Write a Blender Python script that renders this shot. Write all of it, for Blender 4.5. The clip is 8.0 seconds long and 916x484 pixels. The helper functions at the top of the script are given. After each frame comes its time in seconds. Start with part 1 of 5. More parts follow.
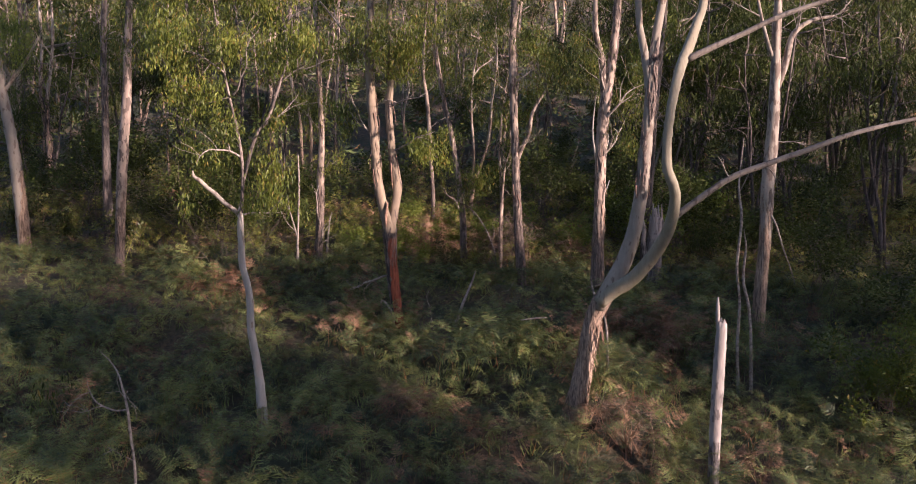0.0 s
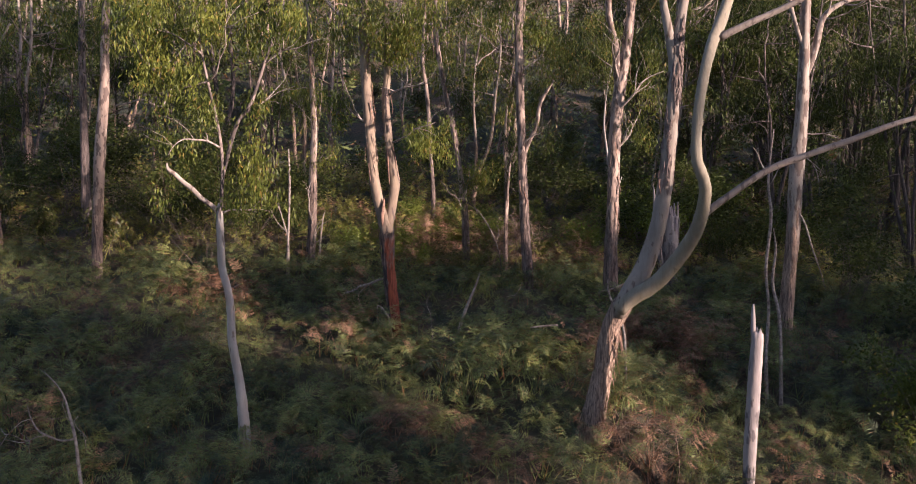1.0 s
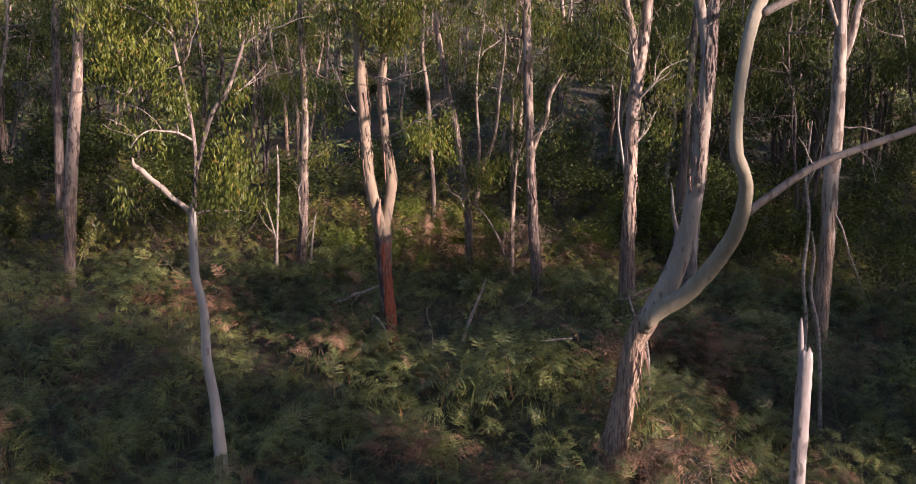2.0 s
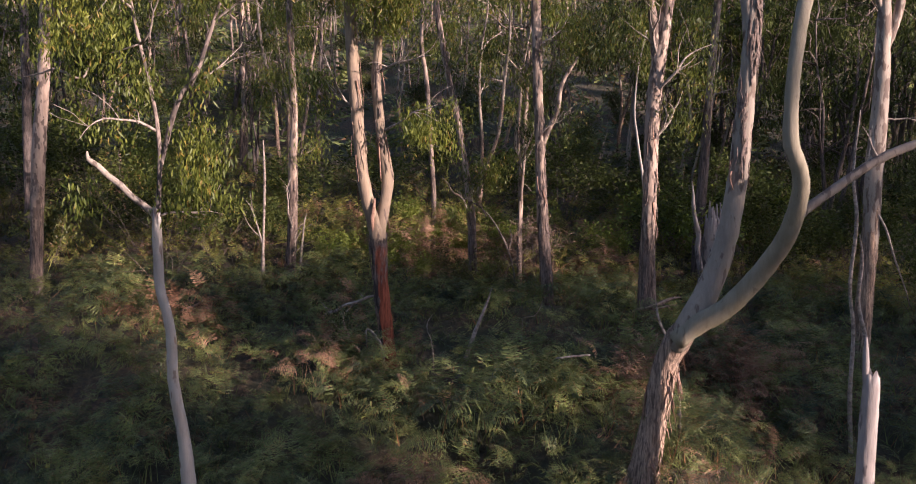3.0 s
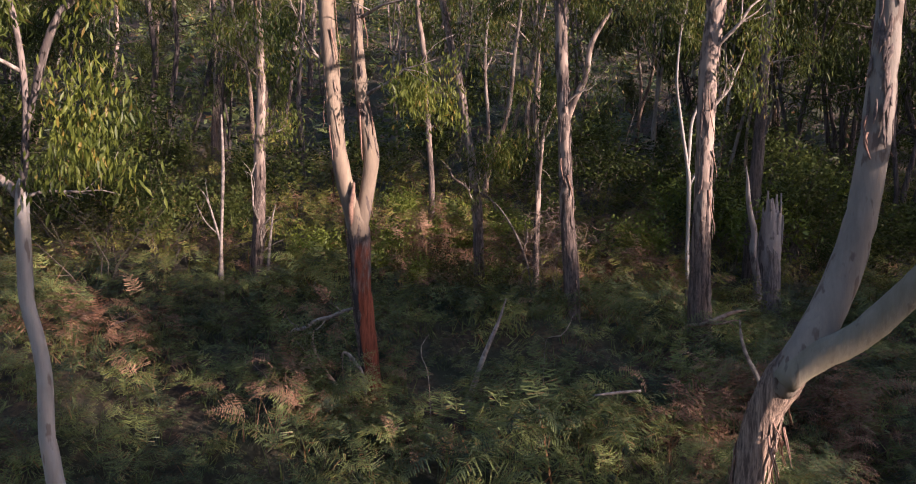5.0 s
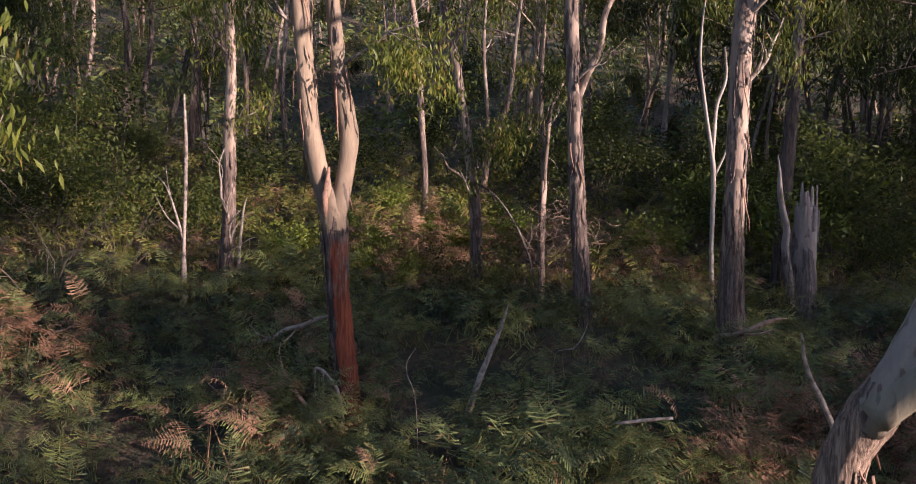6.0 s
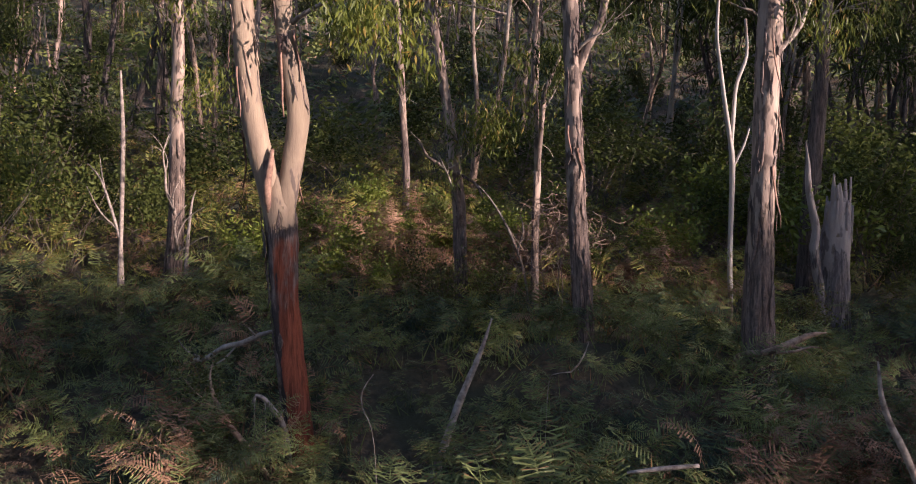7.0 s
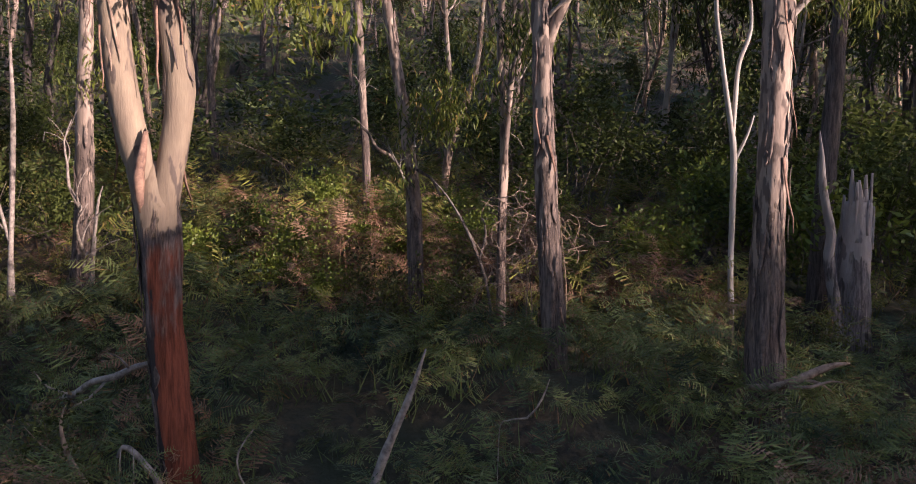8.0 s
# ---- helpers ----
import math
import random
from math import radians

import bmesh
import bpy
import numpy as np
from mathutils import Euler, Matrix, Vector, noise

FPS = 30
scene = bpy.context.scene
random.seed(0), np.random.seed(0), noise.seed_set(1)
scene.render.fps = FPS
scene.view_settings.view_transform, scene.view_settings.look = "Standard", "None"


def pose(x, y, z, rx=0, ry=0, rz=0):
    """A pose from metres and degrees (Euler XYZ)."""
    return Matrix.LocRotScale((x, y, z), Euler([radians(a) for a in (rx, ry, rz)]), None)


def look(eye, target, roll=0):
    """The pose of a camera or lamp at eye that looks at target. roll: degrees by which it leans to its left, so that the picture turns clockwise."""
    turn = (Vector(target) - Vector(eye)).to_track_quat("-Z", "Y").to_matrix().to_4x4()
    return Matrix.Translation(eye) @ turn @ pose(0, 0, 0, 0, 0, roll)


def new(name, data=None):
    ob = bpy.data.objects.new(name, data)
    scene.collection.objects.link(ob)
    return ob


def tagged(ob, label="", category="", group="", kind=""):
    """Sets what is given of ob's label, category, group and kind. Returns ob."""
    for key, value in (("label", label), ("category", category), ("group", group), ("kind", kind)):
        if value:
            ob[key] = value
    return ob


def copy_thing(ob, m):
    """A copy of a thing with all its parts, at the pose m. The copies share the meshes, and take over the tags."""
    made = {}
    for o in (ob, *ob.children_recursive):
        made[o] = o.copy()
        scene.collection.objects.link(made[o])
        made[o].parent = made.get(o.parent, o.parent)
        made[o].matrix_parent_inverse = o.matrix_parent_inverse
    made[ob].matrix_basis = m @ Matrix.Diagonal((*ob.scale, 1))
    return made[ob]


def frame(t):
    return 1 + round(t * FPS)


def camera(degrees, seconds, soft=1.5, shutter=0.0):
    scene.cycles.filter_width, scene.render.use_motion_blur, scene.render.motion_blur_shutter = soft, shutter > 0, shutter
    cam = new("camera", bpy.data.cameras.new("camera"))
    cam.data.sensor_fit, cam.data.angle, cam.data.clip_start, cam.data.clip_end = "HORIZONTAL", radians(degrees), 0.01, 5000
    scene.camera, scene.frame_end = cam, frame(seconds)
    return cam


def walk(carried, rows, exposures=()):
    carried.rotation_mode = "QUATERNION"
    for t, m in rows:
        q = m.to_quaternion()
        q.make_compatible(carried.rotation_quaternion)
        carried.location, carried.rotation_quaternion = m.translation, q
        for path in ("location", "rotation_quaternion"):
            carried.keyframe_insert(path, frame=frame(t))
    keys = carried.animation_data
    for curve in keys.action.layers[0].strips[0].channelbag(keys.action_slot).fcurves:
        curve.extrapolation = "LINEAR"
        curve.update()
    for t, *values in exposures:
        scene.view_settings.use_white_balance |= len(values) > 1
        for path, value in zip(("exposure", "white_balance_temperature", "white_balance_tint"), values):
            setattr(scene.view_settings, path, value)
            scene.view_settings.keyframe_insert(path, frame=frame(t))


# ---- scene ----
cam = camera(61.0, 8.0, 1.0)
PATH = [
    (0, (0.082, -0.002, 3.535), (0.076, 1.995, 3.414), 0.1),
    (0.5, (0.04, 0.767, 3.478), (0.035, 2.763, 3.36), 0.1),
    (1, (-0.003, 1.576, 3.431), (-0.007, 3.572, 3.312), 0.1),
    (1.5, (-0.039, 2.406, 3.406), (-0.043, 4.402, 3.288), 0.1),
    (3, (-0.159, 4.932, 3.362), (-0.161, 6.928, 3.249), -0.0),
    (3.5, (-0.193, 5.783, 3.293), (-0.194, 7.78, 3.182), 0.0),
    (4, (-0.218, 6.663, 3.212), (-0.22, 8.66, 3.105), 0.1),
    (4.5, (-0.238, 7.545, 3.148), (-0.239, 9.542, 3.042), 0.1),
    (6, (-0.169, 10.224, 2.905), (-0.166, 12.222, 2.804), 0.2),
    (6.5, (-0.08, 11.134, 2.826), (-0.072, 13.132, 2.729), 0.3),
    (7, (0.105, 12.035, 2.776), (0.112, 14.033, 2.682), 0.2),
    (7.5, (0.369, 12.935, 2.75), (0.377, 14.933, 2.658), 0.2),
    (8, (0.723, 13.813, 2.768), (0.73, 15.811, 2.674), 0.4),
]
walk(cam, [(t, look(eye, target, roll)) for t, eye, target, roll in PATH], [(0.0, 1.64, 5600, 30), (4.0, 1.58, 5560, 30), (8.0, 1.52, 5500, 29)])

# ---- light ----
world = bpy.data.worlds.new("sky")
scene.world = world
world.use_nodes = True
sky = world.node_tree.nodes.new("ShaderNodeTexSky")
sky.sky_type, sky.sun_disc = "NISHITA", False
SUN_HIGH, SUN_SIDE = 10.65, 57.5  # degrees above the horizon; degrees to the right of straight behind
sky.sun_elevation, sky.sun_rotation = radians(SUN_HIGH), radians(180 - SUN_SIDE)
world.node_tree.links.new(sky.outputs[0], world.node_tree.nodes["Background"].inputs[0])
world.node_tree.nodes["Background"].inputs[1].default_value = 0.098
TO_SUN = Vector((math.sin(radians(SUN_SIDE)) * math.cos(radians(SUN_HIGH)), -math.cos(radians(SUN_SIDE)) * math.cos(radians(SUN_HIGH)), math.sin(radians(SUN_HIGH))))
lamp = bpy.data.lights.new("sun", "SUN")
lamp.energy, lamp.angle, lamp.color = 5.0, radians(0.5), (1.0, 0.79, 0.55)
sun = new("sun", lamp)
sun.matrix_world = look(TO_SUN * 100, (0, 0, 0))


# ---- materials ----
def nodes_of(name):
    mat = bpy.data.materials.new(name)
    mat.use_nodes = True
    nt = mat.node_tree
    return mat, nt, nt.nodes["Principled BSDF"], nt.nodes["Material Output"]


def noise_node(nt, where, scale, detail=4.0, rough=0.6, stretch=None):
    n = nt.nodes.new("ShaderNodeTexNoise")
    n.inputs["Scale"].default_value, n.inputs["Detail"].default_value, n.inputs["Roughness"].default_value = scale, detail, rough
    if stretch:
        m = nt.nodes.new("ShaderNodeMapping")
        m.inputs["Scale"].default_value = stretch
        nt.links.new(where, m.inputs["Vector"])
        where = m.outputs[0]
    nt.links.new(where, n.inputs["Vector"])
    return n.outputs["Fac"]


def ramp(nt, fac, stops):
    r = nt.nodes.new("ShaderNodeValToRGB")
    while len(r.color_ramp.elements) < len(stops):
        r.color_ramp.elements.new(0.5)
    for e, (at, c) in zip(r.color_ramp.elements, stops):
        e.position, e.color = at, (*c, 1)
    nt.links.new(fac, r.inputs[0])
    return r.outputs[0]


def mix(nt, fac, a, b):
    m = nt.nodes.new("ShaderNodeMix")
    m.data_type = "RGBA"
    for k, v in ((0, fac), (6, a), (7, b)):
        if isinstance(v, (int, float)):
            m.inputs[k].default_value = v
        elif isinstance(v, tuple):
            m.inputs[k].default_value = (*v, 1)
        else:
            nt.links.new(v, m.inputs[k])
    return m.outputs[2]


def calc(nt, op, a, b):
    m = nt.nodes.new("ShaderNodeMath")
    m.operation = op
    for k, v in ((0, a), (1, b)):
        if isinstance(v, (int, float)):
            m.inputs[k].default_value = v
        else:
            nt.links.new(v, m.inputs[k])
    return m.outputs[0]


def bump(nt, bsdf, height, strength, distance):
    b = nt.nodes.new("ShaderNodeBump")
    b.inputs["Strength"].default_value, b.inputs["Distance"].default_value = strength, distance
    nt.links.new(height, b.inputs["Height"])
    nt.links.new(b.outputs[0], bsdf.inputs["Normal"])


def bark(name, smooth, smooth2, rough_a, rough_b, change, blend=0.8, low=None, low_at=0.0, patch=0.55, side=None, climb=0.0):
    """Gum bark: fibrous rough bark below the height `change`, smooth shed bark above it; `low`: a charred or reddened foot; `side`: the way on which rough bark climbs higher by `climb`, and on which a foot is stripped."""
    mat, nt, bsdf, _ = nodes_of(name)
    co = nt.nodes.new("ShaderNodeTexCoord").outputs["Object"]
    sep = nt.nodes.new("ShaderNodeSeparateXYZ")
    nt.links.new(co, sep.inputs[0])
    wide = noise_node(nt, co, 2.2, 3, 0.6, (1, 1, 0.5))
    middle = noise_node(nt, co, 1.0, 4, 0.6, (9, 9, 2.2))
    streak = noise_node(nt, co, 1.0, 6, 0.7, (28, 28, 2.2))
    fine = noise_node(nt, co, 1.0, 4, 0.6, (75, 75, 8))
    flake = noise_node(nt, co, 1.0, 3, 0.55, (8, 8, 2.6))
    sharp = ramp(nt, streak, [(0.40, (0, 0, 0)), (0.60, (1, 1, 1))])
    soft = ramp(nt, calc(nt, "ADD", calc(nt, "ADD", calc(nt, "MULTIPLY", streak, 0.22), calc(nt, "MULTIPLY", wide, 0.4)), calc(nt, "MULTIPLY", middle, 0.38)), [(0.40, (0, 0, 0)), (0.62, (1, 1, 1))])
    pale = mix(nt, soft, smooth, smooth2)
    pale = mix(nt, ramp(nt, fine, [(0.52, (0, 0, 0)), (0.72, (0.13, 0.13, 0.13))]), pale, tuple(0.5 * c for c in smooth2))
    pale = mix(nt, ramp(nt, flake, [(patch, (0, 0, 0)), (patch + 0.05, (1, 1, 1))]), pale, tuple(0.4 * a + 0.6 * b for a, b in zip(smooth2, rough_a)))
    fibre = mix(nt, sharp, rough_a, rough_b)
    fibre = mix(nt, ramp(nt, fine, [(0.5, (0, 0, 0)), (0.7, (0.8, 0.8, 0.8))]), fibre, tuple(0.45 * c for c in rough_a))
    where = calc(nt, "ADD", sep.outputs[2], calc(nt, "MULTIPLY", calc(nt, "SUBTRACT", wide, 0.5), 3.5))
    where = calc(nt, "ADD", where, calc(nt, "MULTIPLY", calc(nt, "SUBTRACT", middle, 0.5), 2.5 * blend))
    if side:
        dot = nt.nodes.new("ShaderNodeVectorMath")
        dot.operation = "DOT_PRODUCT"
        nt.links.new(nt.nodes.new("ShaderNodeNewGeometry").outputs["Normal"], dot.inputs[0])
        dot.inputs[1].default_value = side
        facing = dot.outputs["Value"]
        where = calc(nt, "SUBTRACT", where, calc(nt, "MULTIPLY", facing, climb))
    up = calc(nt, "DIVIDE", calc(nt, "SUBTRACT", where, change - blend / 2), blend)
    up = ramp(nt, calc(nt, "ADD", up, calc(nt, "MULTIPLY", calc(nt, "SUBTRACT", streak, 0.5), 1.6)), [(0.4, (0, 0, 0)), (0.6, (1, 1, 1))])
    colour = mix(nt, up, fibre, pale)
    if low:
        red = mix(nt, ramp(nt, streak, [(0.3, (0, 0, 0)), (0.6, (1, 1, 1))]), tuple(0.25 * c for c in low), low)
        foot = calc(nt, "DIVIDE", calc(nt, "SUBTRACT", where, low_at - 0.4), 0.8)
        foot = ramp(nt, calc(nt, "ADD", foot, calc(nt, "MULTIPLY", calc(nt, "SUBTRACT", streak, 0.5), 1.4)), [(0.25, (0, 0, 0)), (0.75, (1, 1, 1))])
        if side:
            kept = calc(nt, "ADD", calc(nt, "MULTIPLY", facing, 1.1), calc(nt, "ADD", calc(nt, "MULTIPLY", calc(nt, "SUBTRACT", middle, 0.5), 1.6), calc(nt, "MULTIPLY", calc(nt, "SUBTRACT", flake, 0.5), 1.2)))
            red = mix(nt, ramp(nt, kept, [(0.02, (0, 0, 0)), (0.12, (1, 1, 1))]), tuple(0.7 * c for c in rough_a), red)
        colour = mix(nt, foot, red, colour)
    nt.links.new(colour, bsdf.inputs["Base Color"])
    bsdf.inputs["Roughness"].default_value = 0.85
    bsdf.inputs["Specular IOR Level"].default_value = 0.2
    groove = calc(nt, "MULTIPLY", calc(nt, "ADD", streak, calc(nt, "MULTIPLY", fine, 0.4)), calc(nt, "SUBTRACT", 1.0, calc(nt, "MULTIPLY", up, 0.82)))
    bump(nt, bsdf, calc(nt, "ADD", groove, calc(nt, "SUBTRACT", calc(nt, "MULTIPLY", flake, 0.5), calc(nt, "MULTIPLY", up, 0.3))), 1.0, 0.03)
    return mat


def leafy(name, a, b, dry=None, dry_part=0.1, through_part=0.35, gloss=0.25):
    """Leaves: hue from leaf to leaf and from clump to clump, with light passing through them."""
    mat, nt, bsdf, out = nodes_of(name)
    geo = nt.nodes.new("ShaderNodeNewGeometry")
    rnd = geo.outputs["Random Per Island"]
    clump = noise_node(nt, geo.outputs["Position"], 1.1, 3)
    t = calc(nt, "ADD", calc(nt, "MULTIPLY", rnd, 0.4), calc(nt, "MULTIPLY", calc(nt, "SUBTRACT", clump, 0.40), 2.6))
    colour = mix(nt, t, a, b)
    if dry:
        d = calc(nt, "GREATER_THAN", calc(nt, "ADD", calc(nt, "FRACT", calc(nt, "MULTIPLY", rnd, 37.0), 0.0), calc(nt, "MULTIPLY", clump, 0.3)), 1.12 - dry_part)
        colour = mix(nt, d, colour, dry)
    nt.links.new(colour, bsdf.inputs["Base Color"])
    bsdf.inputs["Roughness"].default_value = 0.4
    bsdf.inputs["Specular IOR Level"].default_value = gloss
    tr = nt.nodes.new("ShaderNodeBsdfTranslucent")
    nt.links.new(colour, tr.inputs[0])
    m = nt.nodes.new("ShaderNodeMixShader")
    m.inputs[0].default_value = through_part
    nt.links.new(bsdf.outputs[0], m.inputs[1])
    nt.links.new(tr.outputs[0], m.inputs[2])
    nt.links.new(m.outputs[0], out.inputs[0])
    return mat


def plain_wood(name, a, b):
    mat, nt, bsdf, _ = nodes_of(name)
    co = nt.nodes.new("ShaderNodeTexCoord").outputs["Object"]
    streak = noise_node(nt, co, 14.0, 5, 0.65)
    nt.links.new(mix(nt, ramp(nt, streak, [(0.35, (0, 0, 0)), (0.65, (1, 1, 1))]), a, b), bsdf.inputs["Base Color"])
    bsdf.inputs["Roughness"].default_value = 0.85
    bump(nt, bsdf, streak, 0.6, 0.01)
    return mat


def soil(name):
    mat, nt, bsdf, _ = nodes_of(name)
    geo = nt.nodes.new("ShaderNodeNewGeometry").outputs["Position"]
    big, small = noise_node(nt, geo, 0.5, 4), noise_node(nt, geo, 9.0, 6, 0.7)
    litter = mix(nt, ramp(nt, small, [(0.4, (0, 0, 0)), (0.6, (1, 1, 1))]), (0.035, 0.024, 0.015), (0.12, 0.075, 0.04))
    nt.links.new(mix(nt, ramp(nt, big, [(0.4, (0, 0, 0)), (0.6, (1, 1, 1))]), litter, (0.03, 0.035, 0.015)), bsdf.inputs["Base Color"])
    bsdf.inputs["Roughness"].default_value = 0.95
    bump(nt, bsdf, small, 1.0, 0.08)
    return mat


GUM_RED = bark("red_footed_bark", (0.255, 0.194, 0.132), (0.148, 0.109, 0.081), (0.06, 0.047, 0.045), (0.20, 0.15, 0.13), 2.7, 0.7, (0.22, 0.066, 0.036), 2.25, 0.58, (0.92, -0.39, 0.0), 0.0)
GUM_WHITE = bark("white_gum_bark", (0.265, 0.222, 0.175), (0.185, 0.155, 0.125), (0.10, 0.064, 0.046), (0.34, 0.24, 0.17), 0.9, 0.6, patch=0.565, side=(1.0, 0.0, 0.0), climb=2.2)
GUM_SMOOTH = bark("smooth_pale_gum_bark", (0.36, 0.325, 0.29), (0.26, 0.225, 0.195), (0.13, 0.09, 0.07), (0.30, 0.22, 0.17), 0.35, 0.5, patch=0.62)
GUM_FLAKY = bark("flaking_white_gum_bark", (0.34, 0.285, 0.228), (0.20, 0.16, 0.13), (0.10, 0.07, 0.055), (0.36, 0.255, 0.185), 3.2, 2.2, patch=0.50)
GUM_PINK = bark("pinkish_gum_bark", (0.36, 0.275, 0.215), (0.18, 0.132, 0.104), (0.06, 0.046, 0.041), (0.21, 0.155, 0.125), 2.1, 1.8, patch=0.51)
GUM_GREY = bark("grey_stringy_bark", (0.23, 0.18, 0.15), (0.125, 0.098, 0.083), (0.045, 0.037, 0.034), (0.135, 0.106, 0.092), 4.5, 3.0, patch=0.50)
GUM_OLIVE = bark("olive_gum_bark", (0.24, 0.208, 0.152), (0.165, 0.142, 0.097), (0.12, 0.10, 0.08), (0.25, 0.22, 0.17), -4.0, 0.6, patch=0.63)
SNAG = bark("weathered_snag_wood", (0.30, 0.26, 0.235), (0.17, 0.145, 0.135), (0.08, 0.068, 0.065), (0.21, 0.18, 0.17), 0.9, 0.8, patch=0.58)
BOUGH = bark("grey_bough_bark", (0.19, 0.16, 0.135), (0.11, 0.09, 0.077), (0.07, 0.056, 0.05), (0.16, 0.13, 0.11), 2.0, 1.5, patch=0.56)
STICK = plain_wood("dead_stick_wood", (0.09, 0.068, 0.056), (0.32, 0.265, 0.22))
STRIP = plain_wood("peeling_bark_strip", (0.10, 0.052, 0.036), (0.28, 0.165, 0.11))
FLAKE = plain_wood("dark_bark_flake", (0.045, 0.033, 0.029), (0.17, 0.12, 0.095))
FLAKE_TAN = plain_wood("tan_bark_flake", (0.13, 0.085, 0.06), (0.36, 0.255, 0.18))
DRY = plain_wood("dry_brush_wood", (0.10, 0.062, 0.042), (0.34, 0.235, 0.165))
TWIG = plain_wood("live_twig_wood", (0.05, 0.038, 0.03), (0.14, 0.105, 0.08))
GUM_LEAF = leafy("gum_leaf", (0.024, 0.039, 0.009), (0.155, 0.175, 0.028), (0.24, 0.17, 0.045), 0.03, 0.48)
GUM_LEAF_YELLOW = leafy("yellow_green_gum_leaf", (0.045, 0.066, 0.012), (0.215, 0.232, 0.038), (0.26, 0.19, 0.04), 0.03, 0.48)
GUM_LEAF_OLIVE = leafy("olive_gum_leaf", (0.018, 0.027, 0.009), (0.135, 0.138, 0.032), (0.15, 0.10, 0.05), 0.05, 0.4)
# dark leaves, their colour lowered further to stand for forest shade
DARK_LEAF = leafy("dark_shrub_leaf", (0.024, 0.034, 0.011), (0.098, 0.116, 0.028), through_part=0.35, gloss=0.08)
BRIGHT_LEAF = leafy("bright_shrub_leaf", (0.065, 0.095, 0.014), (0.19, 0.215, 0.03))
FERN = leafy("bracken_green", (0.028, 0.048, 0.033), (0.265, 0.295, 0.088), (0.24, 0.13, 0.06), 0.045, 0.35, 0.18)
# yellower copy of FERN with sunlight mixed into the colour
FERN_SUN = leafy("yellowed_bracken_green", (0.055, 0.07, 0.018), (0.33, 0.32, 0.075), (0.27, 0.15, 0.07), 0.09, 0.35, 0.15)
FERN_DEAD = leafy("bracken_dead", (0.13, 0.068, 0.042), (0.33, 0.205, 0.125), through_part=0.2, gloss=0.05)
SOIL = soil("leaf_litter_soil")


# ---- mesh helpers ----
def mesh_of(name, verts, faces, mat, smooth=False):
    """A mesh from an array of vertices and an array of faces, all with the same number of corners."""
    verts, faces = np.asarray(verts, np.float32), np.asarray(faces, np.int32)
    me = bpy.data.meshes.new(name)
    k = faces.shape[1]
    me.vertices.add(len(verts))
    me.vertices.foreach_set("co", verts.ravel())
    me.loops.add(faces.size)
    me.loops.foreach_set("vertex_index", faces.ravel())
    me.polygons.add(len(faces))
    me.polygons.foreach_set("loop_start", np.arange(0, faces.size, k, dtype=np.int32))
    if smooth:
        me.polygons.foreach_set("use_smooth", np.ones(len(faces), dtype=bool))
    me.update(calc_edges=True)
    me.materials.append(mat)
    return me


def part(name, me, parent, label=""):
    ob = new(name, me)
    ob.parent = parent
    return tagged(ob, label)


def thing(name, base, label, category, group="", kind=""):
    ob = new(name)
    ob.location = base
    ob.empty_display_size = 0.2
    return tagged(ob, label, category, group, kind)


def spline(pts, step, least=2):
    """Points (x, y, z, radius) along a smooth line through the given ones."""
    p = np.array(pts, float)
    p = np.vstack([2 * p[0] - p[1], p, 2 * p[-1] - p[-2]])
    out = []
    for i in range(1, len(p) - 2):
        n = max(least, int(np.linalg.norm(p[i + 1, :3] - p[i, :3]) / step))
        for t in np.arange(n) / n:
            a, b, c, d = p[i - 1], p[i], p[i + 1], p[i + 2]
            out.append(0.5 * (2 * b + (c - a) * t + (2 * a - 5 * b + 4 * c - d) * t * t + (3 * b - a - 3 * c + d) * t ** 3))
    out.append(p[-2])
    out = np.array(out)
    out[:, 3] = np.maximum(out[:, 3], 0.003)
    return out


